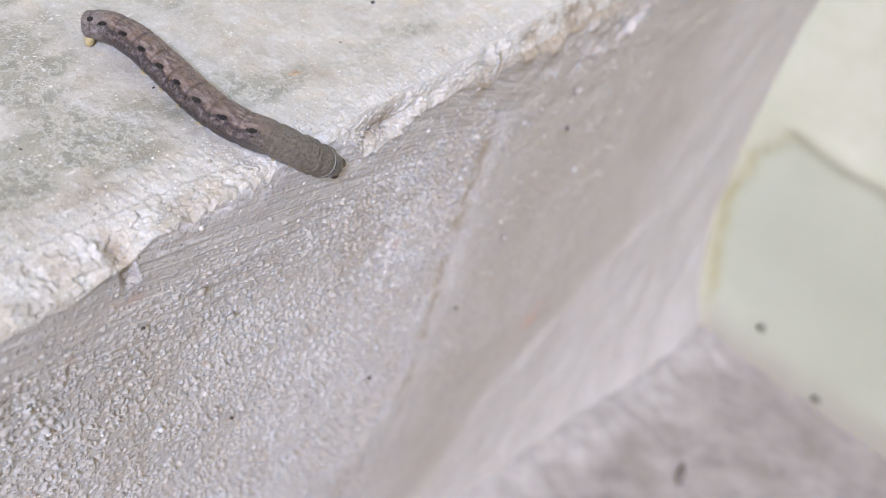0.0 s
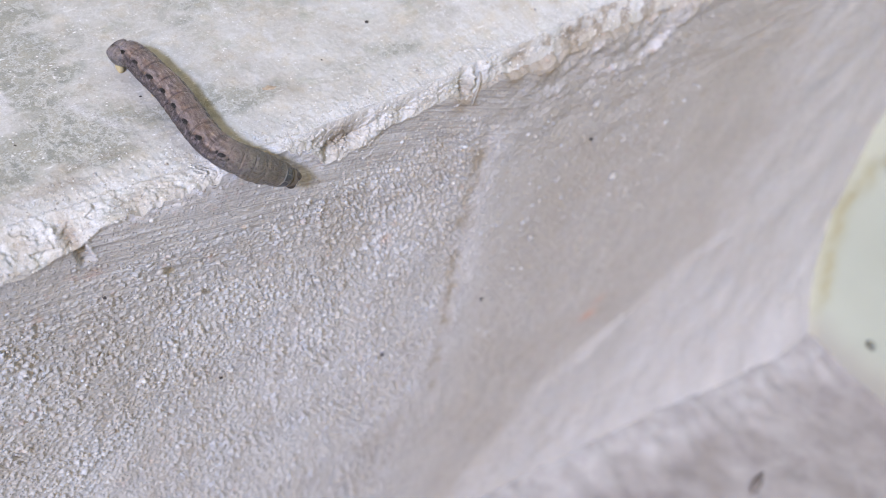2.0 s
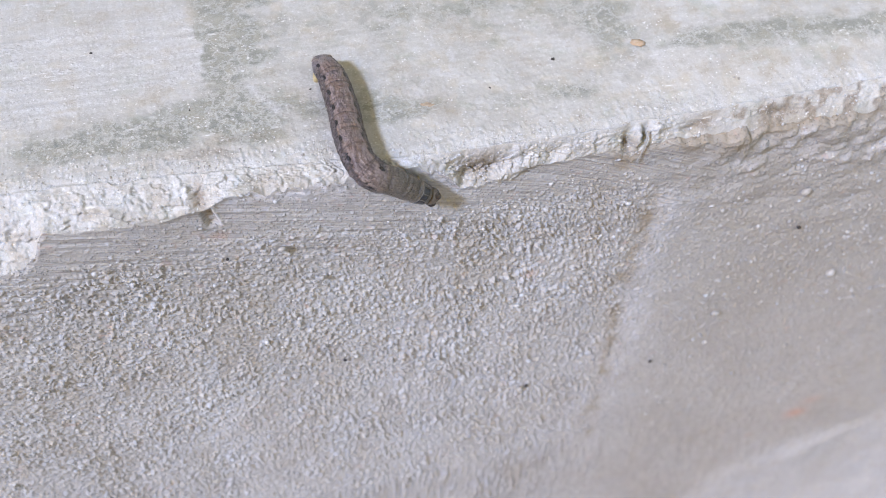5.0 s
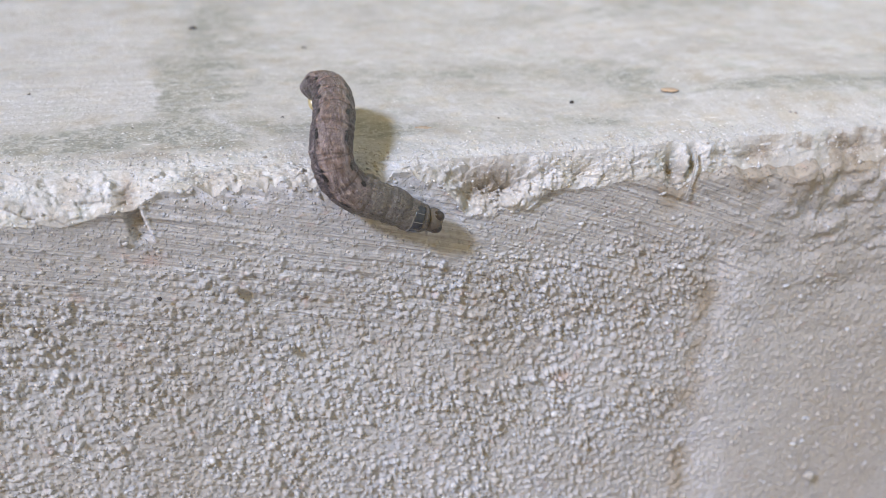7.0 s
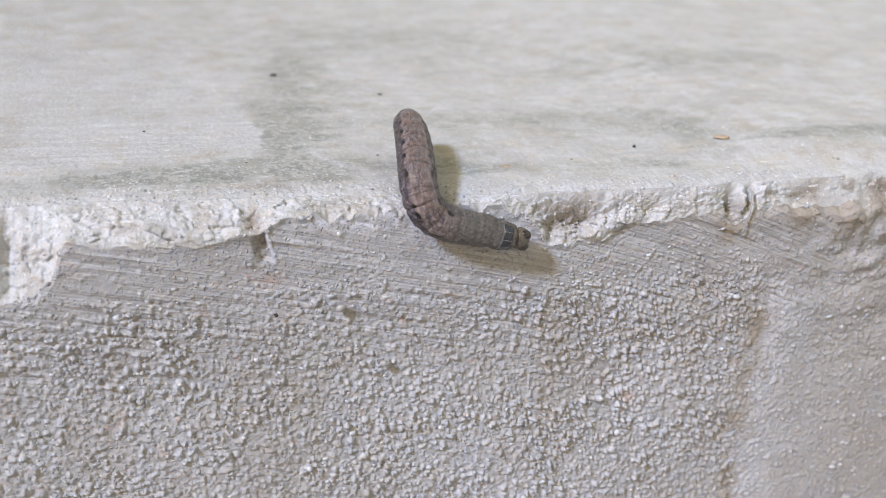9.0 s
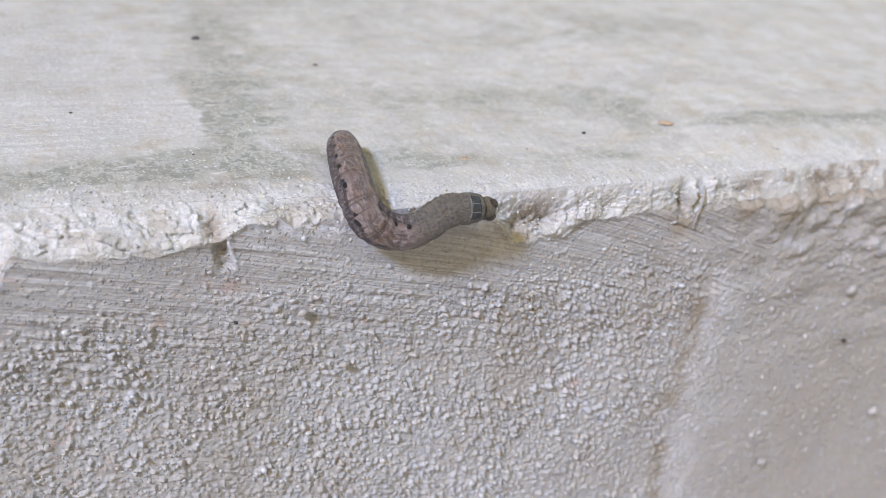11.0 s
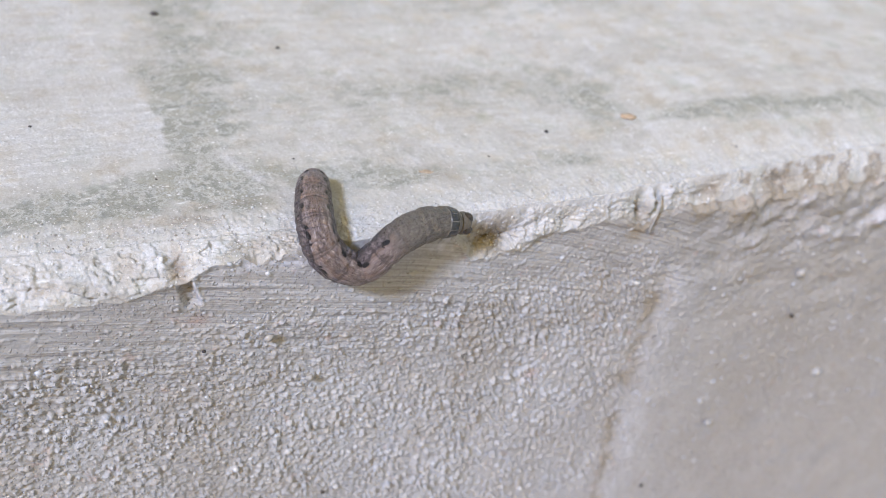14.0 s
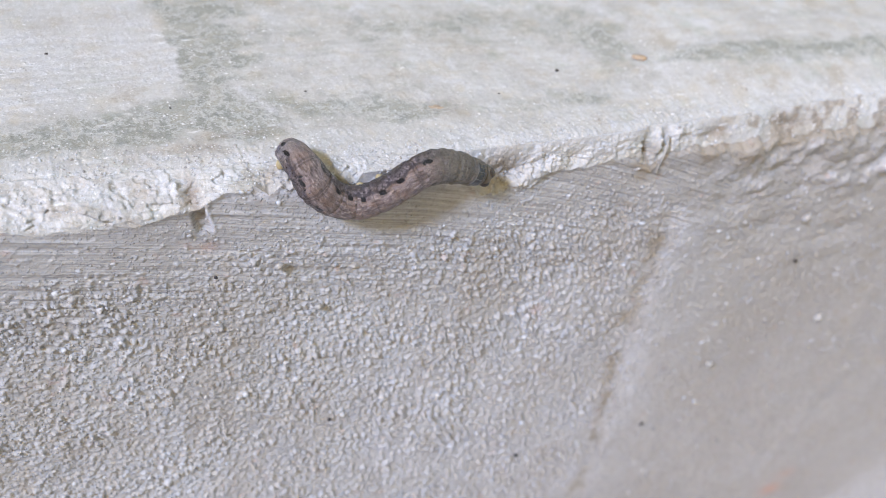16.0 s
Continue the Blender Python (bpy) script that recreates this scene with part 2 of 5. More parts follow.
def riser_material():
    m, nt, b = node_material("rough_cement_render")
    pale, dirt_shade, pink = wear_channels(nt)
    co = object_coords(nt)
    broad = noise_tex(nt, co, 60, 5, 0.6)
    fine = noise_tex(nt, co, 1800, 4, 0.7)
    sep = nt.nodes.new("ShaderNodeSeparateXYZ")
    nt.links.new(co, sep.inputs[0])
    bow = maths(nt, "MULTIPLY", sep.outputs[0], maths(nt, "MULTIPLY_ADD", maths(nt, "MAXIMUM", sep.outputs[0], 0.0), 2.0, 0.22))
    swept = nt.nodes.new("ShaderNodeCombineXYZ")
    nt.links.new(maths(nt, "MULTIPLY", sep.outputs[0], 70.0), swept.inputs[0])
    nt.links.new(maths(nt, "MULTIPLY", maths(nt, "ADD", sep.outputs[2], bow), 3600.0), swept.inputs[2])
    scratch = noise_tex(nt, swept.outputs[0], 1.0, 3, 0.6)
    base = ramp(nt, broad, [(0.3, (0.375, 0.348, 0.322)), (0.5, (0.45, 0.43, 0.41)), (0.72, (0.52, 0.51, 0.505))])
    base = mix(nt, 0.35, base, ramp(nt, fine, [(0.36, (0.34, 0.315, 0.29)), (0.64, (0.70, 0.69, 0.68))]))
    # pale grains and brown pits; part of the relief's shading is painted here
    nub = maths(nt, "MAXIMUM", crumbs_tex(nt, co, 1700, 0.40, 0.45), crumbs_tex(nt, co, 3300, 0.42, 0.4))
    base = mix(nt, maths(nt, "MULTIPLY", nub, 0.5), base, (0.68, 0.67, 0.66))
    pit = maths(nt, "MAXIMUM", crumbs_tex(nt, co, 1300, 0.24, 0.3), crumbs_tex(nt, co, 2700, 0.34, 0.25))
    base = mix(nt, maths(nt, "MULTIPLY", pit, 0.5), base, (0.24, 0.195, 0.15))
    lined = ramp(nt, scratch, [(0.34, (0.23, 0.205, 0.185)), (0.5, (0.42, 0.40, 0.382)), (0.66, (0.64, 0.63, 0.625))])
    blotch = noise_tex(nt, co, 130, 5, 0.65)
    base = mix(nt, maths(nt, "MULTIPLY", ramp(nt, blotch, [(0.52, (0, 0, 0)), (0.66, (1, 1, 1))]), 0.5), base, (0.46, 0.465, 0.49))
    ochre = noise_tex(nt, co, 380, 4, 0.65)
    base = mix(nt, maths(nt, "MULTIPLY", ramp(nt, ochre, [(0.56, (0, 0, 0)), (0.70, (1, 1, 1))]), 0.45), base, (0.37, 0.29, 0.20))
    brushed = alpha_of(nt)
    base = mix(nt, maths(nt, "MULTIPLY", brushed, 0.55), base, lined)
    base = mix(nt, pale, base, ramp(nt, fine, [(0.35, (0.60, 0.585, 0.60)), (0.65, (0.76, 0.75, 0.785))]))
    base = mix(nt, maths(nt, "MULTIPLY", dirt_shade, 0.75), base, (0.31, 0.25, 0.17))
    base = mix(nt, pink, base, (0.55, 0.30, 0.20))
    nt.links.new(base, b.inputs["Base Color"])
    b.inputs["Roughness"].default_value = 0.6
    b.inputs["Specular IOR Level"].default_value = 0.42
    bump(nt, b, maths(nt, "ADD", fine, maths(nt, "MULTIPLY", maths(nt, "ADD", maths(nt, "SUBTRACT", maths(nt, "MULTIPLY", nub, 1.6), pit), maths(nt, "MULTIPLY", maths(nt, "MULTIPLY", scratch, brushed), 1.4)), 0.7)), 1.0, 0.00016)
    return m


def floor_material():
    m, nt, b = node_material("worn_cement_floor")
    co = object_coords(nt)
    base = ramp(nt, noise_tex(nt, co, 45, 5, 0.6), [(0.3, (0.25, 0.22, 0.196)), (0.5, (0.315, 0.284, 0.262)), (0.72, (0.38, 0.352, 0.33))])
    stain = ramp(nt, noise_tex(nt, co, 95, 3, 0.5), [(0.55, (0, 0, 0)), (0.70, (1, 1, 1))])
    base = mix(nt, maths(nt, "MULTIPLY", stain, 0.55), base, (0.20, 0.175, 0.17))
    pale, damp, _ = wear_channels(nt)
    base = mix(nt, maths(nt, "MULTIPLY", damp, 0.4), base, (0.17, 0.15, 0.14))
    base = mix(nt, pale, base, ramp(nt, noise_tex(nt, co, 150, 4, 0.6), [(0.35, (0.33, 0.305, 0.285)), (0.65, (0.44, 0.418, 0.40))]))
    nt.links.new(base, b.inputs["Base Color"])
    b.inputs["Roughness"].default_value = 0.75
    bump(nt, b, noise_tex(nt, co, 500, 4, 0.6), 0.5, 0.0005)
    return m


def green_paint_material():
    m, nt, b = node_material("pale_green_wall_paint")
    upper, grime, foot_brown = wear_channels(nt)
    co = object_coords(nt)
    broad = noise_tex(nt, co, 14, 4, 0.55)
    cloud = noise_tex(nt, co, 60, 4, 0.6)
    base = ramp(nt, broad, [(0.3, (0.40, 0.42, 0.335)), (0.55, (0.445, 0.465, 0.375)), (0.75, (0.49, 0.505, 0.425))])
    base = mix(nt, upper, base, ramp(nt, cloud, [(0.35, (0.50, 0.515, 0.40)), (0.65, (0.56, 0.57, 0.47))]))
    base = mix(nt, maths(nt, "MULTIPLY", grime, ramp(nt, cloud, [(0.35, (0.35, 0.35, 0.35)), (0.6, (1, 1, 1))])), base, (0.34, 0.315, 0.19))
    base = mix(nt, maths(nt, "MULTIPLY", foot_brown, 0.6), base, (0.34, 0.30, 0.26))
    nt.links.new(base, b.inputs["Base Color"])
    b.inputs["Roughness"].default_value = 0.55
    bump(nt, b, noise_tex(nt, co, 160, 4, 0.6), 0.4, 0.0006)
    return m


def plain_material(name, dark, light, rough=0.6, scale=1500, spec=0.5):
    m, nt, b = node_material(name)
    f = noise_tex(nt, object_coords(nt), scale, 3, 0.6)
    nt.links.new(ramp(nt, f, [(0.3, dark), (0.7, light)]), b.inputs["Base Color"])
    b.inputs["Roughness"].default_value = rough
    b.inputs["Specular IOR Level"].default_value = spec
    return m


def smooth_step(nt, value, low, high):
    """0 at low, 1 at high, eased; low may lie above high."""
    n = nt.nodes.new("ShaderNodeMapRange")
    n.interpolation_type = "SMOOTHSTEP"
    n.inputs["From Min"].default_value, n.inputs["From Max"].default_value = low, high
    nt.links.new(value, n.inputs["Value"])
    return n.outputs[0]


def skin_material():
    """Caterpillar skin: the mesh's "along" counts millimetres from the tail, z points to the back in each segment's own space."""
    m, nt, b = node_material("mottled_brown_skin")
    tc = nt.nodes.new("ShaderNodeTexCoord")
    sep = nt.nodes.new("ShaderNodeSeparateXYZ")
    nt.links.new(tc.outputs["Object"], sep.inputs[0])
    at = nt.nodes.new("ShaderNodeAttribute")
    at.attribute_name = "along"
    along = at.outputs["Fac"]
    turn = maths(nt, "ARCTAN2", sep.outputs[1], sep.outputs[2])
    angle = maths(nt, "ABSOLUTE", turn)

    def sheet(fx, fy):
        c = nt.nodes.new("ShaderNodeCombineXYZ")
        nt.links.new(maths(nt, "MULTIPLY", along, fx), c.inputs[0])
        nt.links.new(maths(nt, "MULTIPLY", turn, 1.95 * fy), c.inputs[1])
        return c.outputs[0]

    streak = noise_tex(nt, sheet(1.0, 2.7), 1.0, 5, 0.7)
    mottle = noise_tex(nt, sheet(2.4, 2.4), 1.0, 5, 0.7)
    cloud = noise_tex(nt, sheet(0.45, 0.9), 1.0, 3, 0.55)
    phase = maths(nt, "FRACT", maths(nt, "DIVIDE", maths(nt, "SUBTRACT", along, SEG_FROM * BODY), SEG_LONG * BODY))
    off = maths(nt, "MULTIPLY", maths(nt, "SUBTRACT", phase, 0.5), SEG_LONG * BODY)
    scallop = maths(nt, "MULTIPLY", maths(nt, "COSINE", maths(nt, "MULTIPLY", off, 2 * math.pi / (SEG_LONG * BODY))), 0.10)
    edge = maths(nt, "ADD", maths(nt, "ADD", angle, scallop), maths(nt, "MULTIPLY_ADD", mottle, 0.36, -0.18))
    front = smooth_step(nt, maths(nt, "ADD", along, maths(nt, "MULTIPLY_ADD", mottle, 2.0, -1.0)), 21.0, 25.5)
    # the back, between the two rows of patches
    back = ramp(nt, streak, [(0.37, (0.072, 0.052, 0.047)), (0.46, (0.168, 0.127, 0.115)), (0.55, (0.245, 0.192, 0.176)), (0.65, (0.45, 0.375, 0.35))])
    back = mix(nt, maths(nt, "MULTIPLY", smooth_step(nt, cloud, 0.44, 0.60), 0.5), back, (0.245, 0.160, 0.115))
    net = nt.nodes.new("ShaderNodeTexVoronoi")
    net.feature = "DISTANCE_TO_EDGE"
    net.inputs["Scale"].default_value = 1.0
    nt.links.new(sheet(0.7, 2.9), net.inputs["Vector"])
    mesh_line = smooth_step(nt, maths(nt, "ADD", net.outputs["Distance"], maths(nt, "MULTIPLY_ADD", mottle, 0.16, -0.08)), 0.085, 0.02)
    back = mix(nt, maths(nt, "MULTIPLY", mesh_line, 0.22), back, (0.09, 0.066, 0.06))
    back = mix(nt, maths(nt, "MULTIPLY", smooth_step(nt, maths(nt, "ABSOLUTE", maths(nt, "SUBTRACT", edge, 0.62)), 0.16, 0.05), 0.3), back, (0.42, 0.35, 0.335))
    flank = ramp(nt, mottle, [(0.36, (0.045, 0.036, 0.038)), (0.5, (0.115, 0.092, 0.093)), (0.64, (0.28, 0.235, 0.232))])
    col = mix(nt, smooth_step(nt, edge, 0.86, 1.0), back, flank)
    stripe = maths(nt, "MULTIPLY", smooth_step(nt, maths(nt, "ABSOLUTE", maths(nt, "SUBTRACT", edge, 1.0)), 0.17, 0.03), 0.8)
    col = mix(nt, stripe, col, (0.060, 0.046, 0.048))
    # the belly's shade is put into the skin colour past the flank
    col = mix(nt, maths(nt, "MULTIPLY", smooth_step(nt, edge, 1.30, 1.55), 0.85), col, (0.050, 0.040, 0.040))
    grey = ramp(nt, mottle, [(0.34, (0.088, 0.076, 0.061)), (0.5, (0.150, 0.131, 0.107)), (0.66, (0.222, 0.20, 0.167))])
    grey = mix(nt, maths(nt, "MULTIPLY", smooth_step(nt, maths(nt, "ABSOLUTE", maths(nt, "SUBTRACT", edge, 1.0)), 0.3, 0.1), 0.3), grey, (0.11, 0.098, 0.085))
    col = mix(nt, front, col, grey)
    # the end of the tail is greyer
    col = mix(nt, maths(nt, "MULTIPLY", smooth_step(nt, along, 3.2, 1.2), 0.6), col, ramp(nt, mottle, [(0.38, (0.15, 0.132, 0.132)), (0.62, (0.38, 0.345, 0.34))]))
    # creases between the body's segments, their shade painted into the skin colour
    near_fold = maths(nt, "ADD", maths(nt, "ABSOLUTE", off), maths(nt, "MULTIPLY_ADD", mottle, 0.24, -0.12))
    col = mix(nt, maths(nt, "MULTIPLY", smooth_step(nt, near_fold, 1.28, 1.44), maths(nt, "MULTIPLY_ADD", front, -0.3, 0.5)), col, (0.045, 0.034, 0.032))
    # small dark warts
    dots = nt.nodes.new("ShaderNodeTexVoronoi")
    dots.inputs["Scale"].default_value = 1.0
    nt.links.new(sheet(0.95, 0.95), dots.inputs["Vector"])
    col = mix(nt, maths(nt, "MULTIPLY", smooth_step(nt, dots.outputs["Distance"], 0.13, 0.08), 0.75), col, (0.04, 0.032, 0.032))
    # a row of black patches on each side
    lean = maths(nt, "MULTIPLY_ADD", off, 0.10, -0.83)
    d = maths(nt, "ADD", maths(nt, "POWER", maths(nt, "DIVIDE", maths(nt, "ADD", off, 0.1), 0.52), 2.0),
              maths(nt, "POWER", maths(nt, "DIVIDE", maths(nt, "ADD", angle, lean), 0.14), 2.0))
    spot = smooth_step(nt, maths(nt, "ADD", d, maths(nt, "MULTIPLY_ADD", mottle, 1.6, -0.8)), 1.25, 0.75)
    spot = maths(nt, "MULTIPLY", spot, maths(nt, "MULTIPLY", smooth_step(nt, along, 0.8, 1.6), smooth_step(nt, along, 25.2, 23.6)))
    end = maths(nt, "ADD", maths(nt, "POWER", maths(nt, "DIVIDE", maths(nt, "SUBTRACT", along, 0.75), 0.30), 2.0),
                maths(nt, "POWER", maths(nt, "DIVIDE", maths(nt, "SUBTRACT", angle, 0.62), 0.2), 2.0))
    spot = maths(nt, "MAXIMUM", spot, smooth_step(nt, end, 1.2, 0.8))
    col = mix(nt, spot, col, (0.012, 0.011, 0.013))
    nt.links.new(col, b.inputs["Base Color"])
    nt.links.new(maths(nt, "MULTIPLY_ADD", mottle, 0.25, 0.18), b.inputs["Roughness"])
    b.inputs["Specular IOR Level"].default_value = 0.5
    b.inputs["Subsurface Weight"].default_value = 0.12
    b.inputs["Subsurface Radius"].default_value = (1.0, 0.75, 0.2)
    b.inputs["Subsurface Scale"].default_value = 0.0016
    wrinkle = noise_tex(nt, sheet(3.6, 0.5), 1.0, 3, 0.6)
    relief = maths(nt, "SUBTRACT", maths(nt, "ADD", maths(nt, "ADD", mottle, streak), maths(nt, "MULTIPLY", wrinkle, 0.4)), maths(nt, "MULTIPLY", mesh_line, 0.2))
    bump(nt, b, relief, 1.0, 0.00024)
    return m


# the caterpillar's body, in millimetres, and its eight spotted segments as shares of it
BODY, SEG_FROM, SEG_LONG = 34.0, 0.022, 0.086
TREAD, RISER, FLOOR, GREEN = tread_material(), riser_material(), floor_material(), green_paint_material()
SKIN = skin_material()
HEAD_MAT = plain_material("glossy_dark_head_shell", (0.016, 0.011, 0.008), (0.055, 0.040, 0.028), 0.16, 2500, 0.7)
FACE_MAT = plain_material("pale_horn_face", (0.075, 0.062, 0.046), (0.145, 0.122, 0.092), 0.2, 2500)
SHIELD_MAT = plain_material("black_neck_shield", (0.012, 0.013, 0.016), (0.045, 0.048, 0.055), 0.22, 1800, 0.7)
PALE_LINE = plain_material("pale_shield_line", (0.13, 0.12, 0.10), (0.24, 0.225, 0.20), 0.4)
LEG_MAT = plain_material("pale_translucent_leg", (0.34, 0.27, 0.13), (0.50, 0.43, 0.26), 0.3)
DARK_SPECK = plain_material("dark_speck", (0.025, 0.02, 0.02), (0.09, 0.075, 0.065), 0.7)
BROWN_FLAKE = plain_material("tan_flake", (0.28, 0.20, 0.13), (0.48, 0.39, 0.28), 0.7, 2500)
DEBRIS = plain_material("brown_grey_debris", (0.13, 0.11, 0.098), (0.23, 0.20, 0.18), 0.8, 600)
WALL_SPECK = plain_material("grey_green_speck", (0.12, 0.12, 0.095), (0.22, 0.22, 0.18), 0.7, 900)
ORANGE_STAIN = plain_material("orange_stain", (0.46, 0.31, 0.18), (0.60, 0.47, 0.34), 0.7, 2500)
SAND = plain_material("sand_grain", (0.30, 0.275, 0.24), (0.46, 0.43, 0.39), 0.5)


# ---- mesh helpers ----
def grid_mesh(name, px, py, pz, material, wear=None, brushed=None):
    """One sheet from equal 2D arrays of places, rows by columns."""
    rows_n, cols_n = px.shape
    verts = np.stack([px, py, pz], -1).reshape(-1, 3).astype(np.float32)
    i = np.arange(rows_n * cols_n).reshape(rows_n, cols_n)
    quads = np.stack([i[:-1, :-1], i[1:, :-1], i[1:, 1:], i[:-1, 1:]], -1).reshape(-1, 4).astype(np.int32)
    me = bpy.data.meshes.new(name)
    me.vertices.add(len(verts))
    me.vertices.foreach_set("co", verts.ravel())
    me.loops.add(quads.size)
    me.loops.foreach_set("vertex_index", quads.ravel())
    me.polygons.add(len(quads))
    me.polygons.foreach_set("loop_start", np.arange(0, quads.size, 4, dtype=np.int32))
    me.polygons.foreach_set("use_smooth", np.ones(len(quads), dtype=bool))
    me.update(calc_edges=True)
    if wear is not None:
        at = me.attributes.new("wear", "FLOAT_COLOR", "POINT")
        rgba = np.ones((len(verts), 4), np.float32)
        rgba[:, :3] = np.clip(np.stack(wear, -1).reshape(-1, 3), 0, 1)
        at.data.foreach_set("color", rgba.ravel())
    if brushed is not None:
        me.attributes.new("brushed", "FLOAT", "POINT").data.foreach_set("value", np.clip(brushed, 0, 1).astype(np.float32).ravel())
    me.materials.append(material)
    return new(name, me)


def part(name, bm, material, parent=None, label="", smooth=True):
    me = bpy.data.meshes.new(name)
    bm.to_mesh(me)
    bm.free()
    for p in me.polygons:
        p.use_smooth = smooth
    me.materials.append(material)
    ob = new(name, me)
    if parent is not None:
        ob.parent = parent
    return tagged(ob, label) if label else ob


def spaced(*stretches):
    """Rising places: (from, to, step) one after another."""
    out = []
    for a, b, step in stretches:
        n = max(1, int(round((b - a) / step)))
        out.extend(a + (b - a) * k / n for k in range(n))
    out.append(stretches[-1][1])
    return np.array(out)


# ---- the step: screeded tread with a broken edge, rough riser ----
# millimetres along the edge: where the break begins on top (back from the edge), and how deep it reaches on the face
RIM_TOP = ((-400, 5), (-50, 5.2), (-37, 5.2), (-31, 4.3), (-24, 3.9), (-16, 3.5), (-9, 2.9), (-3.5, 2.2), (4, 1.4), (11, 0.8), (13, 1.0),
           (19, 0.9), (27, 0.7), (34, 0.8), (37, 1.4), (44, 1.2), (53, 1.6), (63, 2.0), (79, 2.6), (110, 3.0), (230, 4))
RIM_DEEP = ((-400, 6), (-50, 9), (-46, 9.2), (-42.7, 7.3), (-40.5, 2.8), (-37, 3.2), (-32, 3.6), (-27, 4.1), (-23, 2.8), (-22, 2.8), (-20.9, 2.6),
            (-19.8, 2.0), (-18.4, 1.0), (-11, 0.5), (-4, 0.5), (4, 0.6), (9, 1.0), (12.8, 6.4), (16, 6.5), (20, 5.9), (22.8, 4.0), (28, 4.4),
            (34, 3.6), (36, 4.6), (37.8, 5.6), (40, 3.8), (44, 3.0), (47, 3.8), (53, 3.2), (60, 3.4), (66, 3.4), (76, 3.6), (90, 3.6), (230, 4))


def build_step():
    x = spaced((-400, -74, 6), (-74, -64, 1.0), (-64, -48, 0.19), (-48, 44, 0.14), (44, 100, 0.2), (100, 226, 0.9))
    n = len(x)
    raw_top, raw_deep = np.interp(x, *zip(*RIM_TOP)), np.interp(x, *zip(*RIM_DEEP))
    rim_top = raw_top + (0.55 * fbm(x / 2.2, x * 0, 3) + 0.1 * vnoise(x / 0.9, x * 0, 4)) * np.clip(np.interp(x, *zip(*RIM_TOP)) / 2, 0.3, 1)
    rim_deep = np.interp(x, *zip(*RIM_DEEP))
    rim_deep = rim_deep + ease(-18, -15, x) * ease(12, 9, x) * (0.25 * fbm(x / 2.4, x * 0, 8) + 2.2 * np.clip(fbm(x / 1.9, x * 0, 116), 0, 1))
    rim_deep = rim_deep + 0.7 * fbm(x / 4.5, x * 0, 9) * np.clip(rim_deep / 5, 0.2, 1)
    rim_deep = rim_deep + ease(42, 48, x) * (0.9 * fbm(x / 3.4, x * 0, 111) + 0.5 * vnoise(x / 1.2, x * 0, 112))
    rim_deep = rim_deep * (1 + 0.12 * fbm(x / 1.4, x * 0 + 7, 5))
    # tread rows, back to front
    back = spaced((0, 30, 0.26), (30, 100, 0.7), (100, 200, 2.5), (200, 1500, 60))[::-1]
    Y = rim_top[None, :] + back[:, None]
    X = np.broadcast_to(x, Y.shape)
    Z = 0.30 * fbm(X / 30, Y / 30, 11) + 0.05 * vnoise(X / 9, Y / 1.1, 12) + 0.03 * vnoise(X / 14, Y / 0.45, 13)
    Z = Z + 0.05 * grains(X, Y, 0.7, 31, 0.3, 0.2, 0.45) + 0.015 * fbm(X / 0.9, Y / 0.9, 14)
    # crumbs gather on the last millimetres before the break
    Z = Z + 0.16 * grains(X, Y, 0.85, 33, 0.6, 0.3, 0.6) * ease(7, 1, Y - rim_top) + 2.0 * ease(30, 60, X) * ease(2, 14, Y)
    # the tread's front rolls over a little where it is worn and not broken
    roll = ease(2.5, 0, Y - rim_top)
    Z = Z - 0.35 * roll ** 2
    algae = (1.0 * blob(X, Y, -35, 11.5, 9, 3.0, 4) + 1.35 * blob(X, Y, -21, 12.5, 9, 3.6, 8) + 0.7 * blob(X, Y, -14, 9.8, 5, 2.6) + 0.9 * blob(X, Y, -15, 23, 4, 6)
             + 0.75 * blob(X, Y, -13.5, 36, 5, 11) + 0.6 * blob(X, Y, -9, 58, 6, 18) + 1.0 * blob(X, Y, 7, 10, 4, 2.4) + 0.55 * blob(X, Y, -3, 12.5, 8, 4) + 0.55 * blob(X, Y, 28, 9, 9, 2)
             + 0.85 * blob(X, Y, 42, 23, 4, 6) + 0.8 * blob(X, Y, 57, 14.5, 12, 2.6) + 0.8 * blob(X, Y, 82, 12.8, 18, 3.0) + 0.4 * blob(X, Y, 20, 30, 25, 8)
             + 0.45 * blob(X, Y, 55, 60, 30, 10) + 0.35 * blob(X, Y, 10, 90, 30, 18))
    gritty = ease(24, 12, Y + 3 * fbm(X / 6, Y / 4, 107)) * ease(60, 40, X)
    Z = Z + gritty * (0.07 * (ridged(X / 1.5, Y / 1.1, 108) - 0.5) + 0.12 * grains(X, Y, 1.0, 109, 0.4, 0.2, 0.45))
    algae = np.clip(1.4 * algae * (0.95 + 1.1 * fbm(X / 4, Y / 2.5, 41)), 0, 1)
    ragged = 1.6 * fbm(X / 8, Y / 1.3, 39) + 1.5 * fbm(X / 5, Y / 4, 40)
    clear = ease(0, 1.0, -17.5 - 0.16 * np.abs(Y - 27) - X + ragged) * ease(0, 1.5, Y - 20.5 - 0.24 * (X + 20) + 0.6 * ragged) * ease(90, 60, Y)
    algae = algae * (1 - 0.85 * ease(35, 40, X) * ease(82, 74, X) * ease(11.5, 9.5, Y + 0.8 * ragged))
    algae = algae * (1 - 0.92 * clear) + 0.16 * (1 - clear) * ease(4, 14, Y) * (0.6 + 0.8 * fbm(X / 7, Y / 5, 38))
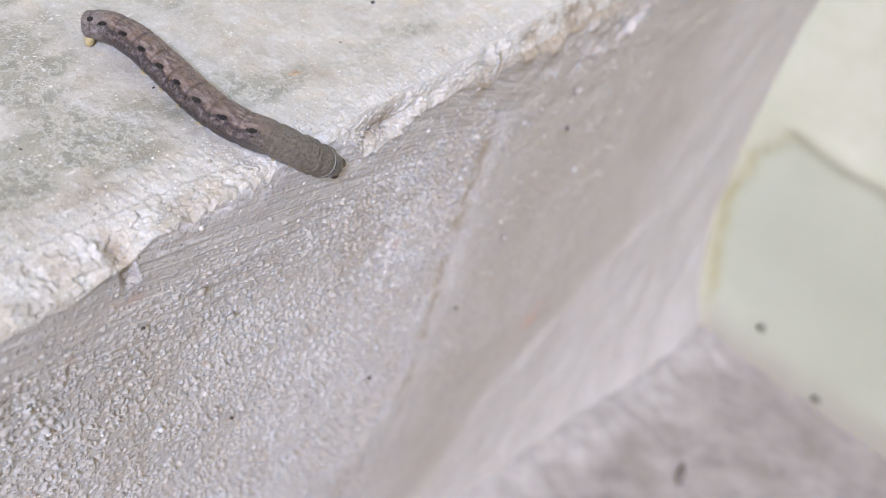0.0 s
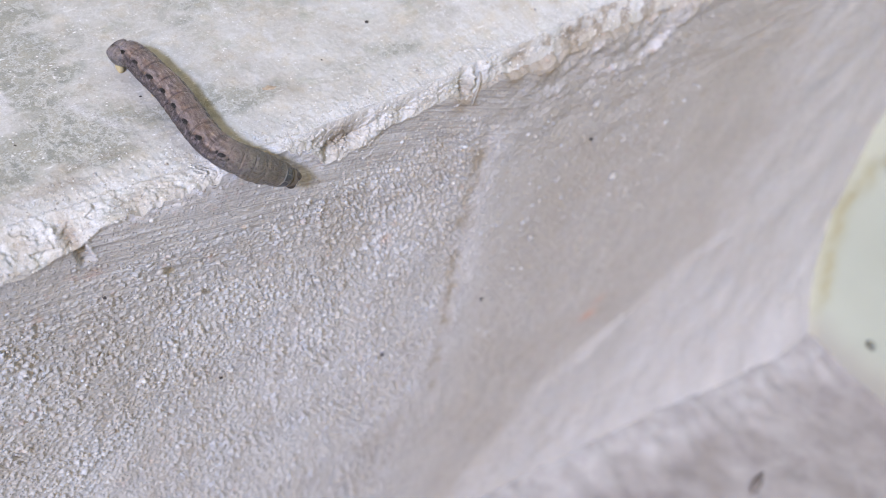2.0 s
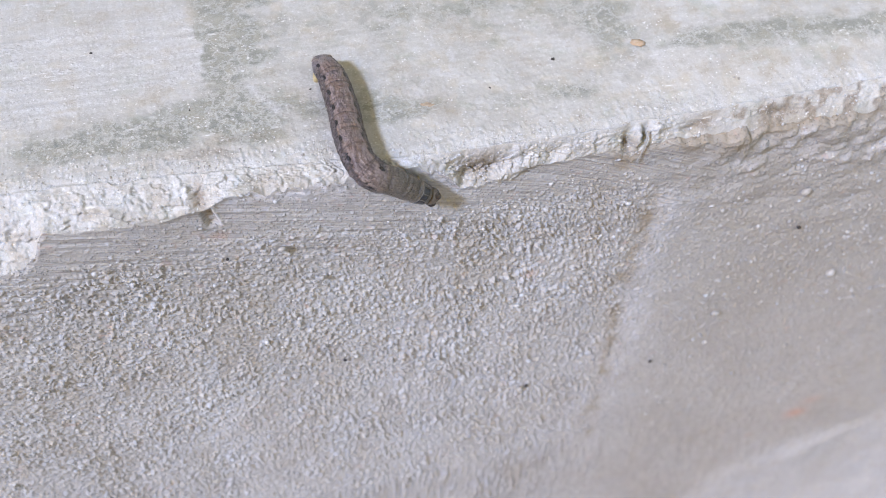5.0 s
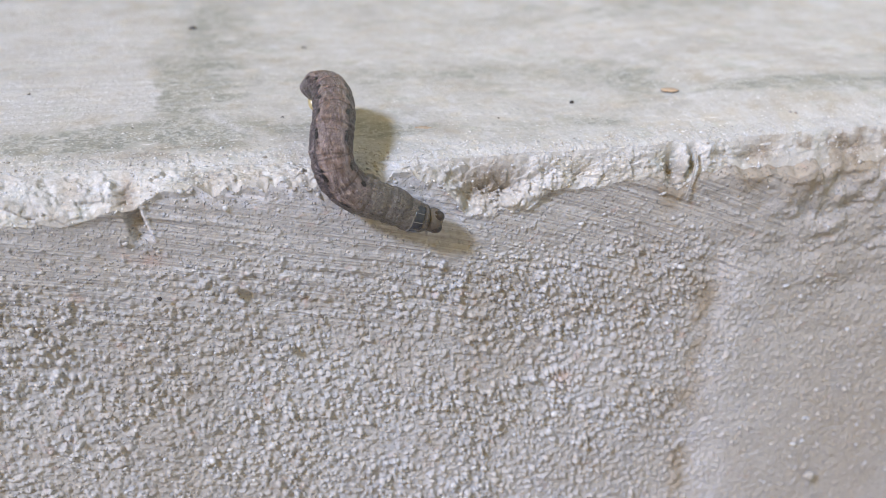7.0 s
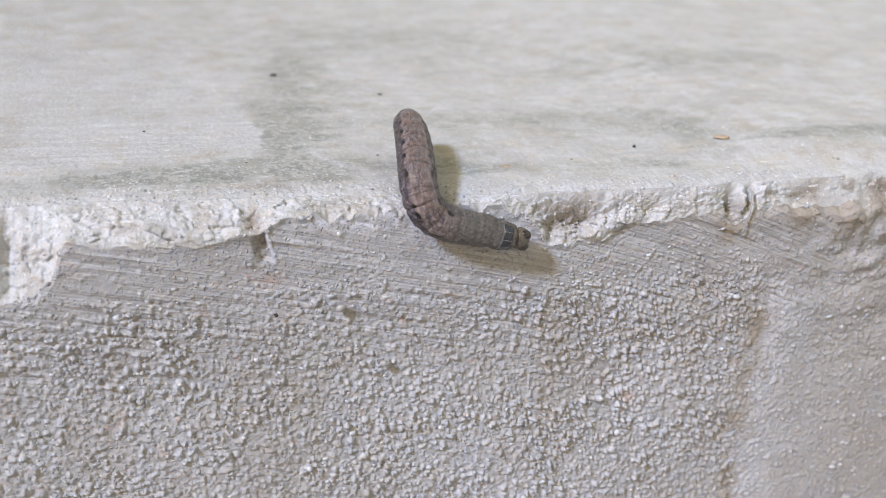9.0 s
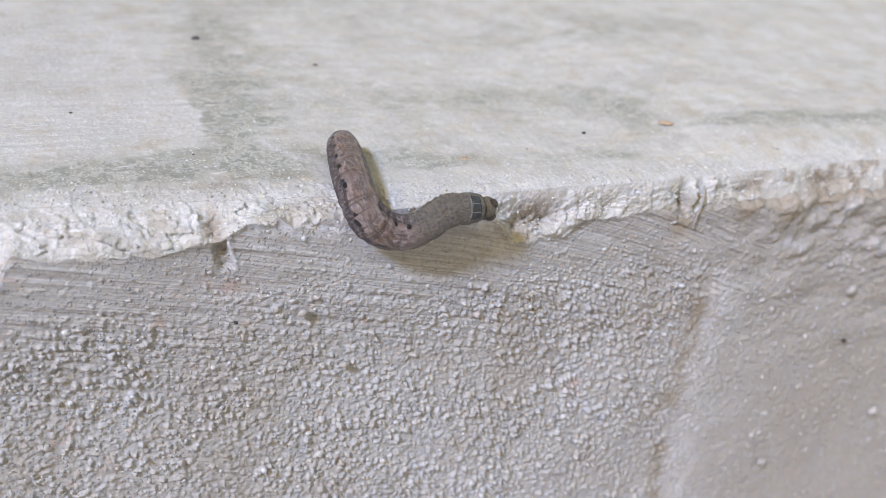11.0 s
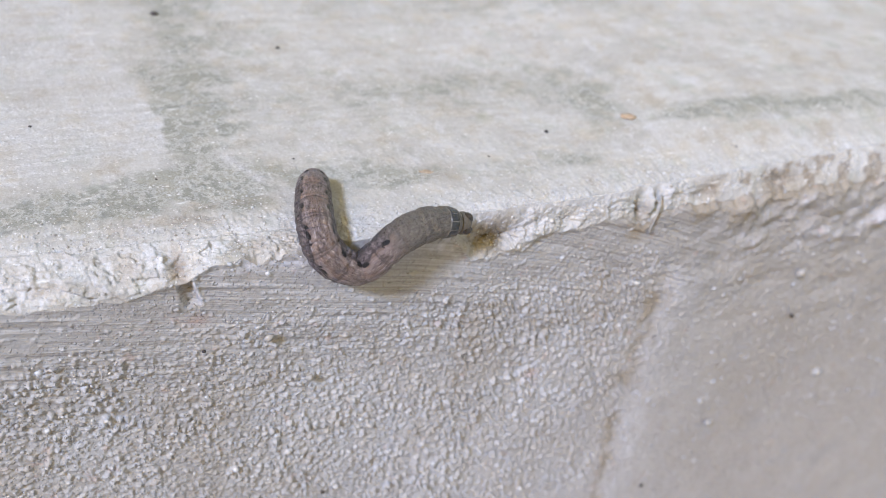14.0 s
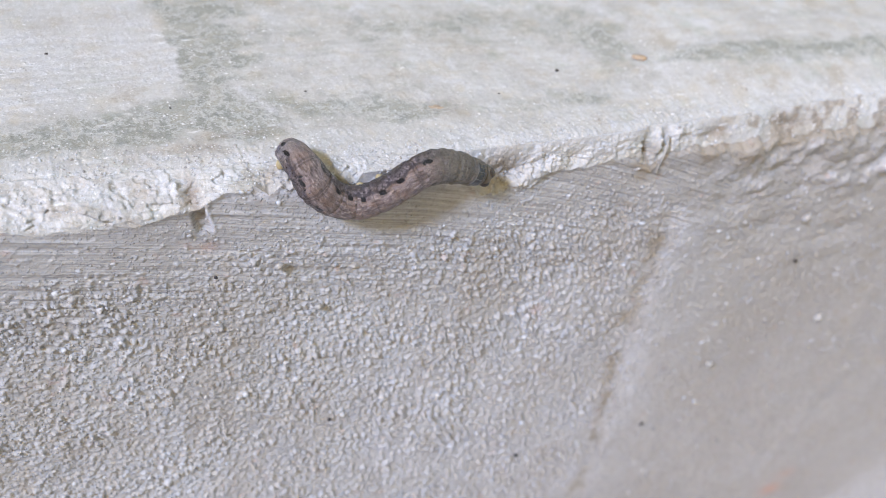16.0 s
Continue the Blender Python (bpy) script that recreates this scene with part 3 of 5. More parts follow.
    dirt_t = np.clip(0.45 * blob(X, Y, -16, 8, 16, 3) * ease(0, 0.5, fbm(X / 3, Y / 1.8, 110)) + 0.7 * blob(X, Y, -21, 7, 6, 1.5) * (0.5 + fbm(X / 1.5, Y / 1.5, 43)) + 0.35 * blob(X, Y, 12, 10, 3, 2.4), 0, 1)
    crumb_t = np.clip(0.6 * ease(5.5, 0.0, Y - rim_top) * (0.5 + 0.8 * fbm(X / 1.6, Y / 1.6, 44)) + clear * (0.42 + 0.4 * vnoise(X / 9, Y / 0.6, 45)) + 0.8 * blob(X, Y, -11.4, 16.6, 0.6, 3.6, 28) + 0.7 * blob(X, Y, -9.6, 13.3, 1.0, 0.8) + 0.8 * blob(X, Y, 66, 11, 1.8, 0.9), 0, 1)
    # broken edge rows, top to bottom
    w = np.linspace(0, 1, 46)[:, None]
    bx = np.broadcast_to(x, (46, n))
    by = raw_top * (1 - w) ** 1.25 + (rim_top - raw_top) * (1 - w) ** 4
    bz = -raw_deep * w ** 1.15 - (rim_deep - raw_deep) * w ** 4
    strength = (np.clip((rim_deep + rim_top) / 7, 0.26, 0.85) * (1 - 0.45 * ease(42, 50, x)) * (1 - 0.15 * ease(-20, -24, x)))[None, :]
    inside = np.clip(np.sin(np.pi * np.clip(w, 0, 1)), 0, 1) ** 0.45
    flute = vnoise(bx / 0.9, w * 1.6 + bx * 0.15, 51)
    reach = w * (raw_deep + raw_top)
    lumps = (0.06 * flute + 0.55 * facets(bx + 0.3 * fbm(bx, reach, 50), reach, 2.4, 52) + 0.5 * facets(bx, reach + 0.2 * fbm(bx / 0.7, reach / 0.7, 48), 1.0, 53) + 0.25 * (ridged(bx / 0.95, reach / 0.85, 47) - 0.5)
             + (0.12 + 0.18 * ease(9, 12, bx)) * grains(bx, reach, 0.8, 54, 0.6, 0.3, 0.6) + (0.16 + 0.28 * ease(9, 12, bx)) * (ridged(bx / 0.5, reach / 0.45, 49, 2) - 0.5) + 0.14 * fbm(bx / 0.3, reach / 0.3, 56))
    strength = strength + 0.16 * ease(-18, -15, bx) * ease(13, 10, bx) + 0.45 * blob(bx, w, 17, 0.5, 5, 0.7)
    out = strength * lumps * 0.9 * (1 - 0.75 * ease(0.5, 0.9, w) * ease(43, 48, bx))
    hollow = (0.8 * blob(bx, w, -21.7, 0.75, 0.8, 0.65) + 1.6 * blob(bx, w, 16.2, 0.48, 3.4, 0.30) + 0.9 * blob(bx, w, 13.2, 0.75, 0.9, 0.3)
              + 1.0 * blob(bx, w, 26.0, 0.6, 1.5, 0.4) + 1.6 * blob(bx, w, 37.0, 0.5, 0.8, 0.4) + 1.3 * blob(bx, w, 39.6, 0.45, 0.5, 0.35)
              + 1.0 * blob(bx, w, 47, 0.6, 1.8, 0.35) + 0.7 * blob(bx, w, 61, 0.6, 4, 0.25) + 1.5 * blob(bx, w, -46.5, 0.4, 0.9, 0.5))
    ridge = (0.8 * blob(bx, w, 19.5, 0.88, 3.4, 0.14) + 0.9 * blob(bx, w, 38.4, 0.45, 0.5, 0.4)
             + 0.9 * blob(bx, w, 41.3, 0.45, 0.8, 0.4) + 0.8 * blob(bx, w, -30, 0.7, 6, 0.3))
    out = (out + ridge - hollow) * inside
    nz = np.cos(w * np.pi / 2)
    ny = -np.sin(w * np.pi / 2)
    by, bz = by + out * ny, bz + out * nz
    crumb_b = (0.40 * ease(-3, -8, bx) + 0.7 * ease(-8, -3, bx) * ease(13, 10, bx) + 0.5 * ease(12, 14, bx) * ease(36, 33, bx)
               + 0.3 * ease(34, 37, bx) + 0.5 * blob(bx, w, 38.4, 0.4, 0.6, 0.5) + 0.5 * blob(bx, w, 41.3, 0.4, 0.9, 0.5)) * (1 - 0.6 * ease(0.55, 1.0, w + 0.25 * fbm(bx / 2.5, w * 3, 46)))
    crumb_b = crumb_b * (1 - 0.85 * blob(bx, w, -21.6, 0.75, 1.0, 0.7))
    patch = fbm(bx / 3.0, w * rim_deep / 3.0, 55)
    # shade painted brown into the hollows, with brown patches further right
    dirt_shade_b = np.clip(1.2 * blob(bx, w, -21.5, 0.75, 0.9, 0.65) * (0.75 + 0.9 * fbm(bx / 0.5, reach / 0.8, 118)) + 1.15 * blob(bx, w, 15.4, 0.46, 3.4, 0.38) + 0.9 * blob(bx, w, 37.2, 0.75, 1.3, 0.4)
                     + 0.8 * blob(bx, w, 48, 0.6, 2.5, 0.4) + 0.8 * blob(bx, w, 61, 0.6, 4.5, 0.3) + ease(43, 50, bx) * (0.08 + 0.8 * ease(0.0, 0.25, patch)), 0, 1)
    dirt_shade_b = np.clip(dirt_shade_b + 0.38 * ease(0.05, 0.4, fbm(bx / 2.2, reach / 1.6, 123)) * ease(-2, -8, bx), 0, 1)
    mid = ease(-18, -15, bx) * ease(13, 10, bx)
    crumb_b = np.clip(crumb_b * (1 - 0.55 * mid * w) * (0.75 + 0.7 * patch) * (1 - 0.8 * dirt_shade_b), 0, 1)
    Z[-1] = Z[-1] * 0 + bz[0]
    PX = np.concatenate([X, bx[1:]])
    PY = np.concatenate([Y, by[1:]])
    PZ = np.concatenate([Z, bz[1:]])
    wear = [np.concatenate([a, b[1:]]) for a, b in ((crumb_t, crumb_b), (algae, algae[-1:] * 0 + 0 * w), (dirt_t, dirt_shade_b))]
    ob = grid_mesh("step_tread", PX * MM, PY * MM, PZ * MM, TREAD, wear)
    tagged(ob, "pale cement step tread, algae-stained, with a crumbling edge", "step", kind="structure")
    bm = bmesh.new()
    bmesh.ops.create_cube(bm, size=1)
    bmesh.ops.scale(bm, vec=(0.624, 1.485, 0.164), verts=bm.verts)
    bmesh.ops.translate(bm, vec=(-0.087, 0.7565, -0.0955), verts=bm.verts)
    part("core", bm, RISER, ob)
    # riser rows, top to bottom
    f = spaced((0, 54, 0.145), (54, 92, 0.2), (92, 177, 1.2))[:, None]
    down = np.where(f < 15, rim_deep[None, :] + (15 - rim_deep)[None, :] * f / 15, f)
    FX = np.broadcast_to(x, down.shape)
    rough = ease(8.0, 15.0, down + 3.0 * fbm(FX / 7, down / 5, 61)) * (1 - 0.75 * ease(35, 54, FX)) * (1 - 0.6 * ease(105, 140, FX))
    comb = ease(0.5, 3.0, down) * ease(28, 12, down + 2 * fbm(FX / 8, down / 8, 88)) * (1 - 0.6 * ease(42, 60, FX))
    slope = down - FX * (0.22 + 0.0020 * np.maximum(FX, 0)) + 0.5 * fbm(FX / 12, down / 12, 58)
    d = comb * (0.07 * vnoise(FX / 16, slope / 0.9, 62) + 0.13 * vnoise(FX / 12, slope / 0.5, 63) * (0.55 + 0.9 * fbm(FX / 4, slope / 1.5, 117))) + (0.08 + 0.14 * ease(3, 9, down)) * grains(FX, down, 0.9, 57, 0.45, 0.18, 0.40)
    wx, wy = FX + 0.07 * fbm(FX / 0.5, down / 0.5, 64), down + 0.07 * fbm(FX / 0.5, down / 0.5, 65)
    crumbs = np.maximum(0.75 * grains(wx, wy, 1.0, 71, 0.42, 0.22, 0.50), np.maximum(1.0 * grains(wx, wy, 1.75, 73, 0.5, 0.14, 0.34), 0.5 * grains(wx, wy, 0.6, 75, 0.5, 0.3, 0.55)))
    d = d + rough * (0.64 * (1 + 0.45 * ease(0, 18, FX) * ease(48, 40, FX)) * crumbs * (0.58 + 0.5 * ease(-0.35, 0.35, fbm(FX / 5, down / 5, 60))) + 0.04 * ridged(FX / 0.9, down / 0.9, 59)) + (0.05 + 0.06 * rough) * fbm(FX / 0.5, down / 0.5, 66)
    d = d + 0.18 * grains(FX, down, 2.4, 77, 0.35, 0.12, 0.26) * ease(6, 14, down)
    d = d + 0.45 * fbm(FX / 22, down / 22, 67) + 0.12 * fbm(FX / 5, down / 5, 68)
    lumpy = ease(48, 56, FX) * ease(96, 84, FX) * ease(19, 12, down + 2 * fbm(FX / 6, down / 6, 103))
    knobs = grains(FX + 0.8 * fbm(FX / 2, down / 2, 104), down, 3.6, 101, 0.75, 0.25, 0.52)
    d = d + lumpy * (0.9 * fbm(FX / 6, down / 4, 69) + 0.45 * knobs + 0.14 * facets(FX + 0.5 * fbm(FX / 1.5, down / 1.5, 105), down, 2.8, 102))
    fillet = blob(FX, down, 85.5, 10, 7, 1.5, -42) + 0.7 * blob(FX, down, 73, 12.5, 5, 1.3, 20)
    d = d + 1.0 * fillet + 0.5 * ease(20, 60, FX) * fbm(FX / 9, down / 3.5, 106) * ease(40, 20, down)
    d = d + ease(43, 49, FX) * ease(110, 95, FX) * ease(7, 1.5, down - rim_deep[None, :]) * (0.9 + 0.7 * fbm(FX / 3, down / 3, 113))
    # a trowel line: groove and ridge running down
    at = 44.0 + 0.07 * np.clip(down - 30, 0, None) + 1.6 * fbm(down / 8, down * 0, 70)
    run = ease(11, 16, down) * ease(120, 90, down)
    d = d + run * ((0.6 + 0.6 * fbm(FX / 4, down / 4, 87)) * (0.34 * np.exp(-((FX - at - 3.2) / 2.6) ** 2) - 0.10 * np.exp(-((FX - at) / 1.2) ** 2)))
    # a leaning notch below the break, with a thin white ridge on one side
    notch_u = FX + 21.9 - 0.30 * down + 0.25 * fbm(FX / 1.2, down / 1.2, 121)
    notch_in = ease(6.6, 5.9, down)
    notch = ease(-1.35, -0.5, notch_u) * ease(0.75, 0.5, notch_u) * notch_in
    notch_rim = np.exp(-((notch_u - 0.85) / 0.24) ** 2) * notch_in
    d = d - 0.75 * notch + 0.22 * notch_rim
    # mortar thrown against the floor and the side wall
    u = np.clip(down / 177, 0, 1)
    heap = ease(80, 225, FX)
    edge_line = np.interp(down, (0, 27, 52, 76, 100, 113, 119, 130, 177), (138, 138, 149, 149, 150, 130, 108, 92, 60)) + 3 * fbm(down / 12, FX / 12, 78)
    pale = ease(-6, 12, FX - edge_line)
    d = d + ease(50, 90, FX) * u ** 6 * (3.5 * fbm(FX / 45, down / 60, 114) + 0.7 * fbm(FX / 9, down / 9, 115))
    d = d + heap * (4 + 24 * u ** 4) + 5.0 * u ** 5 * ease(40, 100, FX) * (1 - heap) + pale * (1.0 + 0.8 * fbm(FX / 14, down / 14, 79))
    fade = ease(0, 0.9, down - rim_deep[None, :])
    lip = by[-1][None, :]
    FY = -(d * fade) + lip * (1 - fade)
    fz = np.broadcast_to(bz[-1][None, :], down.shape)
    FZ = np.where(f == 0, fz, -down)
    pale_r = np.clip(0.10 * pale + 1.0 * ease(4.5, 0, down - rim_deep[None, :]) * ease(-19, -16, FX) * ease(14, 10, FX) * np.clip(0.35 + 1.3 * fbm(FX / 1.2, down / 0.9, 86), 0, 1) + 0.8 * run * ease(95, 40, down) * np.exp(-((FX - at - 3.8) / 3.0) ** 2) * (0.75 + 0.5 * fbm(FX / 2, down / 2, 80)) + 0.9 * fillet + 0.5 * lumpy * ease(0.4, 0.7, knobs) 
                     + 0.4 * lumpy * (fbm(FX / 3, down / 3, 81) > 0.25), 0, 1)
    # brown patches; darker just under the lip and towards the right
    dirt_shade_r = np.clip(0.24 * ease(48, 66, FX) * (1 - 0.8 * pale) + 0.9 * blob(FX, down, 37.2, 6, 1.6, 2.2) + 0.85 * blob(FX, down, 47, 4.6, 2.0, 1.8) + 0.8 * blob(FX, down, 54, 5.4, 2.8, 1.9) + 0.7 * blob(FX, down, 60, 4, 3.2, 1.4) + run * 0.9 * np.exp(-((FX - at + 0.4) / 1.6) ** 2) * ease(-0.05, 0.4, fbm(FX / 4, down / 5, 82))
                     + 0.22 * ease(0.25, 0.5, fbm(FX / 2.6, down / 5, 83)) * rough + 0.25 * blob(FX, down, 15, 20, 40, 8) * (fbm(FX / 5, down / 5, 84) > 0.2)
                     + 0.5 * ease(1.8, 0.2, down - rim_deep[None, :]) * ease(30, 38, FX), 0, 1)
    # the notch's shade is painted in, and its ridge whitened
    dirt_shade_r = np.clip(dirt_shade_r + notch * (0.35 + 0.5 * fbm(FX / 0.5, down / 0.9, 122)), 0, 1)
    pale_r = np.clip(pale_r + 0.9 * notch_rim, 0, 1)
    column = fbm(FX / 5.5, down / 26, 119)
    # light falling off to the right is painted as a darkening gradient
    dirt_shade_r = np.clip(dirt_shade_r + 0.16 * ease(0.18, 0.5, column) * rough + 0.18 * ease(8, 38, FX), 0, 1)
    # lightened towards the bottom
    pale_r = np.clip(pale_r + 0.16 * ease(28, 65, down) * (1 - pale_r) + 0.16 * ease(-0.15, -0.5, column + 0.5 * fbm(FX / 3, down / 4, 120)) * rough, 0, 1)
    pink_r = 0.8 * blob(FX, down, 103.5, 104, 2.6, 1.8) + 0.35 * blob(FX, down, 106, 99, 2.5, 1.5) + 0.35 * blob(FX, down, 26, 29, 1.2, 0.8) + 0.3 * blob(FX, down, -20, 8.5, 1.2, 0.8)
    pink_r = pink_r + 0.22 * ease(0.5, 0.75, fbm(FX / 1.6, down / 1.2, 85))
    ob = grid_mesh("step_riser", FX * MM, FY * MM, FZ * MM, RISER, [pale_r, dirt_shade_r, pink_r], comb)
    tagged(ob, "grey cement riser, brushed above and granular below", "step", kind="structure")
    return x, FY, FZ, PX, PY, PZ


def crumb_material(name, dark, mid, light):
    m, nt, b = node_material(name)
    geo = nt.nodes.new("ShaderNodeNewGeometry")
    base = ramp(nt, geo.outputs["Random Per Island"], [(0.0, dark), (0.35, mid), (0.9, light)])
    f = noise_tex(nt, object_coords(nt), 4000, 3, 0.6)
    base = mix(nt, 0.3, base, ramp(nt, f, [(0.35, dark), (0.65, light)]))
    nt.links.new(base, b.inputs["Base Color"])
    b.inputs["Roughness"].default_value = 0.42
    return m


def scatter(name, centres, radii, squash, material, seed):
    """Many angular crumbs in one mesh; places and radii in millimetres, squash along y and z."""
    rnd = np.random.default_rng(seed)
    bm = bmesh.new()
    bmesh.ops.create_icosphere(bm, subdivisions=1, radius=1)
    ball_v = np.array([v.co[:] for v in bm.verts])
    ball_f = np.array([[v.index for v in f.verts] for f in bm.faces])
    bm.free()
    n, nv = len(centres), len(ball_v)
    q = rnd.normal(size=(n, 4))
    q /= np.linalg.norm(q, axis=1)[:, None]
    a, b, c, d = q.T
    turn = np.stack([1 - 2 * (c * c + d * d), 2 * (b * c - d * a), 2 * (b * d + c * a), 2 * (b * c + d * a), 1 - 2 * (b * b + d * d), 2 * (c * d - b * a),
                     2 * (b * d - c * a), 2 * (c * d + b * a), 1 - 2 * (b * b + c * c)], -1).reshape(n, 3, 3)
    own = ball_v[None] * rnd.uniform(0.62, 1.2, (n, nv, 1)) * rnd.uniform(0.55, 1.35, (n, 1, 3))
    own = np.einsum("nij,nvj->nvi", turn, own) * radii[:, None, None] * np.array(squash)
    verts = ((own + centres[:, None, :]) * MM).reshape(-1, 3).astype(np.float32)
    faces = (ball_f[None] + (np.arange(n) * nv)[:, None, None]).reshape(-1, 3).astype(np.int32)
    me = bpy.data.meshes.new(name)
    me.vertices.add(len(verts))
    me.vertices.foreach_set("co", verts.ravel())
    me.loops.add(faces.size)
    me.loops.foreach_set("vertex_index", faces.ravel())
    me.polygons.add(len(faces))
    me.polygons.foreach_set("loop_start", np.arange(0, faces.size, 3, dtype=np.int32))
    me.update(calc_edges=True)
    me.materials.append(material)
    return new(name, me)


def nearest(grid, value):
    return np.clip(np.searchsorted(grid, value), 0, len(grid) - 1)


def build_crumbs():
    xs, RY, RZ, _, TY, TZ = STEP
    rnd = np.random.default_rng(4)
    n = 70000
    x, deep = rnd.uniform(-66, 110, n), rnd.uniform(0.5, 96, n)
    clump = fbm(x / 5, deep / 5, 60)
    want = 0.07 + 0.55 * ease(5, 0.5, deep) * ease(-19, -16, x) * ease(14, 10, x) + 0.75 * ease(7, 14, deep + 3 * fbm(x / 7, deep / 5, 61)) * ease(-0.45, 0.4, clump) * (1 - 0.72 * ease(35, 52, x))
    band = 44.0 + 0.07 * np.clip(deep - 30, 0, None) + 4.2
    want = want * (1 - 0.7 * np.exp(-((x - band) / 3.2) ** 2) * ease(10, 16, deep))
    keep = rnd.uniform(size=n) < want * 0.62
    x, deep = x[keep], deep[keep]
    col = nearest(xs, x)
    row = np.array([nearest(-RZ[:, c], d) for c, d in zip(col, deep)])
    r = np.clip(rnd.lognormal(-2.08, 0.5, len(x)), 0.07, 0.44) * (1 + 0.25 * ease(45, 70, x) + 0.22 * ease(2, 18, x) * ease(48, 40, x))
    centres = np.stack([x, RY[row, col] + 0.05 * r, RZ[row, col]], -1)
    ob = scatter("cement_crumbs", centres, r, (1.15, 0.75, 0.95), crumb_material("cement_crumb", (0.27, 0.24, 0.21), (0.44, 0.42, 0.40), (0.62, 0.61, 0.60)), 5)
    tagged(ob, "pale cement crumbs stuck all over the rough riser", "crumbs", kind="stuff")
    # crumbs on the tread's front and on the break
    n = 9600
    x = rnd.uniform(-58, 75, n)
    back = np.abs(rnd.normal(0, 3.2, n)) - 1.2
    col = nearest(xs, x)
    rim = rnd.integers(0, 46, n)
    front_row = TY.shape[0] - 46
    row = np.where(back < 0, front_row + rim, 0)
    for k in range(n):
        if back[k] >= 0:
            row[k] = np.clip(np.searchsorted(-TY[:front_row, col[k]], -(TY[front_row, col[k]] + back[k])), 0, front_row)
    keep = rnd.uniform(size=n) < (0.35 + 0.65 * ease(-0.2, 0.4, fbm(x / 4, back / 2, 37))) * (1 - 0.6 * ease(40, 50, x))
    x, row, col = x[keep], row[keep], col[keep]
    r = np.clip(rnd.lognormal(-2.6, 0.45, len(x)), 0.05, 0.24)
    centres = np.stack([x, TY[row, col], TZ[row, col] + 0.1 * r], -1)
    ob = scatter("edge_crumbs", centres, r, (1, 1, 0.8), crumb_material("edge_crumb", (0.28, 0.25, 0.215), (0.50, 0.48, 0.455), (0.72, 0.71, 0.70)), 6)
    tagged(ob, "fine white crumbs along the broken tread edge", "crumbs", kind="stuff")


STEP = build_step()
build_crumbs()


def build_floor():
    gx = np.concatenate([-np.geomspace(60, 0.45, 26), spaced((-0.40, 0.05, 0.02), (0.05, 0.24, 0.0015)), np.geomspace(0.27, 60, 26)])
    gy = np.concatenate([-np.geomspace(60, 0.32, 26), spaced((-0.28, -0.15, 0.01), (-0.15, 0.02, 0.0015)), np.geomspace(0.05, 60, 24)])
    X, Y = np.meshgrid(gx, gy[::-1])
    near = (np.abs(X) < 0.5) & (np.abs(Y) < 0.4)
    x, y = X * 1000, Y * 1000
    # a skirt of smeared mortar where the riser meets the floor
    foot = 28 * ease(80, 225, x) + 5 * ease(40, 100, x) * (1 - ease(80, 225, x))
    skirt = ease(24, 0, -y - foot + 7 * fbm(x / 13, y / 13, 93)) * ease(20, 70, x) * near
    Z = np.where(near, 0.0008 * fbm(x / 12, y / 12, 91) + 0.0004 * fbm(x / 3, y / 3, 92), 0) + FLOOR_Z
    Z = Z + 0.003 * skirt ** 2 * (1 + 0.5 * fbm(x / 7, y / 7, 94)) + 0.0012 * np.clip(skirt * (1 - skirt) * 4, 0, 1) * fbm(x / 5, y / 5, 90)
    stain = ease(0.15, 0.5, fbm(x / 16, y / 9, 99)) * ease(-160, -20, y) * near
    ob = grid_mesh("ground", X, Y, Z, FLOOR, [0.8 * skirt, stain, 0 * skirt])
    ob.data.flip_normals()
    tagged(ob, "brownish worn cement floor with dark stains", "floor", kind="structure")


build_floor()


def build_side_wall():
    gy = np.concatenate([-np.geomspace(2.5, 0.25, 14), spaced((-0.22, 0.06, 0.0025)), np.geomspace(0.08, 3.0, 18)])
    gz = np.concatenate([spaced((-0.19, 0.0, 0.0025), (0.0, 0.1, 0.01)), np.geomspace(0.13, 2.6, 16)])
    Y, Z = np.meshgrid(gy, gz)
    y, z = Y * 1000, Z * 1000
    d = 0.5 * fbm(y / 30, z / 30, 95)
    # the upper coat of paint ends at a line that turns down beside the step's mortar
    turn = np.interp(z, (-177, -156, -140, -117, -100, -90), (-29, -23, -17, -11, -12, -18))
    coat = np.maximum(z + 88 + 2 * fbm(y / 20, z * 0, 96), y - turn + 1.5 * fbm(z / 9, y * 0, 97))
    d = d + 1.3 * ease(-2, 2, coat) + 0.7 * np.exp(-((coat - 2) / 2.0) ** 2)
    beside = ease(-34, -20, y)
    grime = 0.85 * np.exp(-((coat + 1.2) / 2.2) ** 2) * (0.45 + 0.55 * beside) + 0.5 * beside * ease(-4, 3, coat) * ease(-60, -110, z)
    # browner towards the foot of the wall
    foot_brown = ease(-158, -176, z + 4 * fbm(y / 10, z / 10, 98))
    X = 0.2265 - d * MM
    ob = grid_mesh("wall_side", X, Y, Z, GREEN, [ease(-2, 2, coat), grime, foot_brown])
    ob.data.flip_normals()
    tagged(ob, "pale green painted plaster wall beside the step", "wall", kind="structure")
    bm = bmesh.new()
    bmesh.ops.create_cube(bm, size=1)
    bmesh.ops.scale(bm, vec=(0.14, 5.5, 2.79), verts=bm.verts)
    bmesh.ops.translate(bm, vec=(0.30, 0.25, 1.205), verts=bm.verts)
    part("wall_core", bm, GREEN, ob)


build_side_wall()


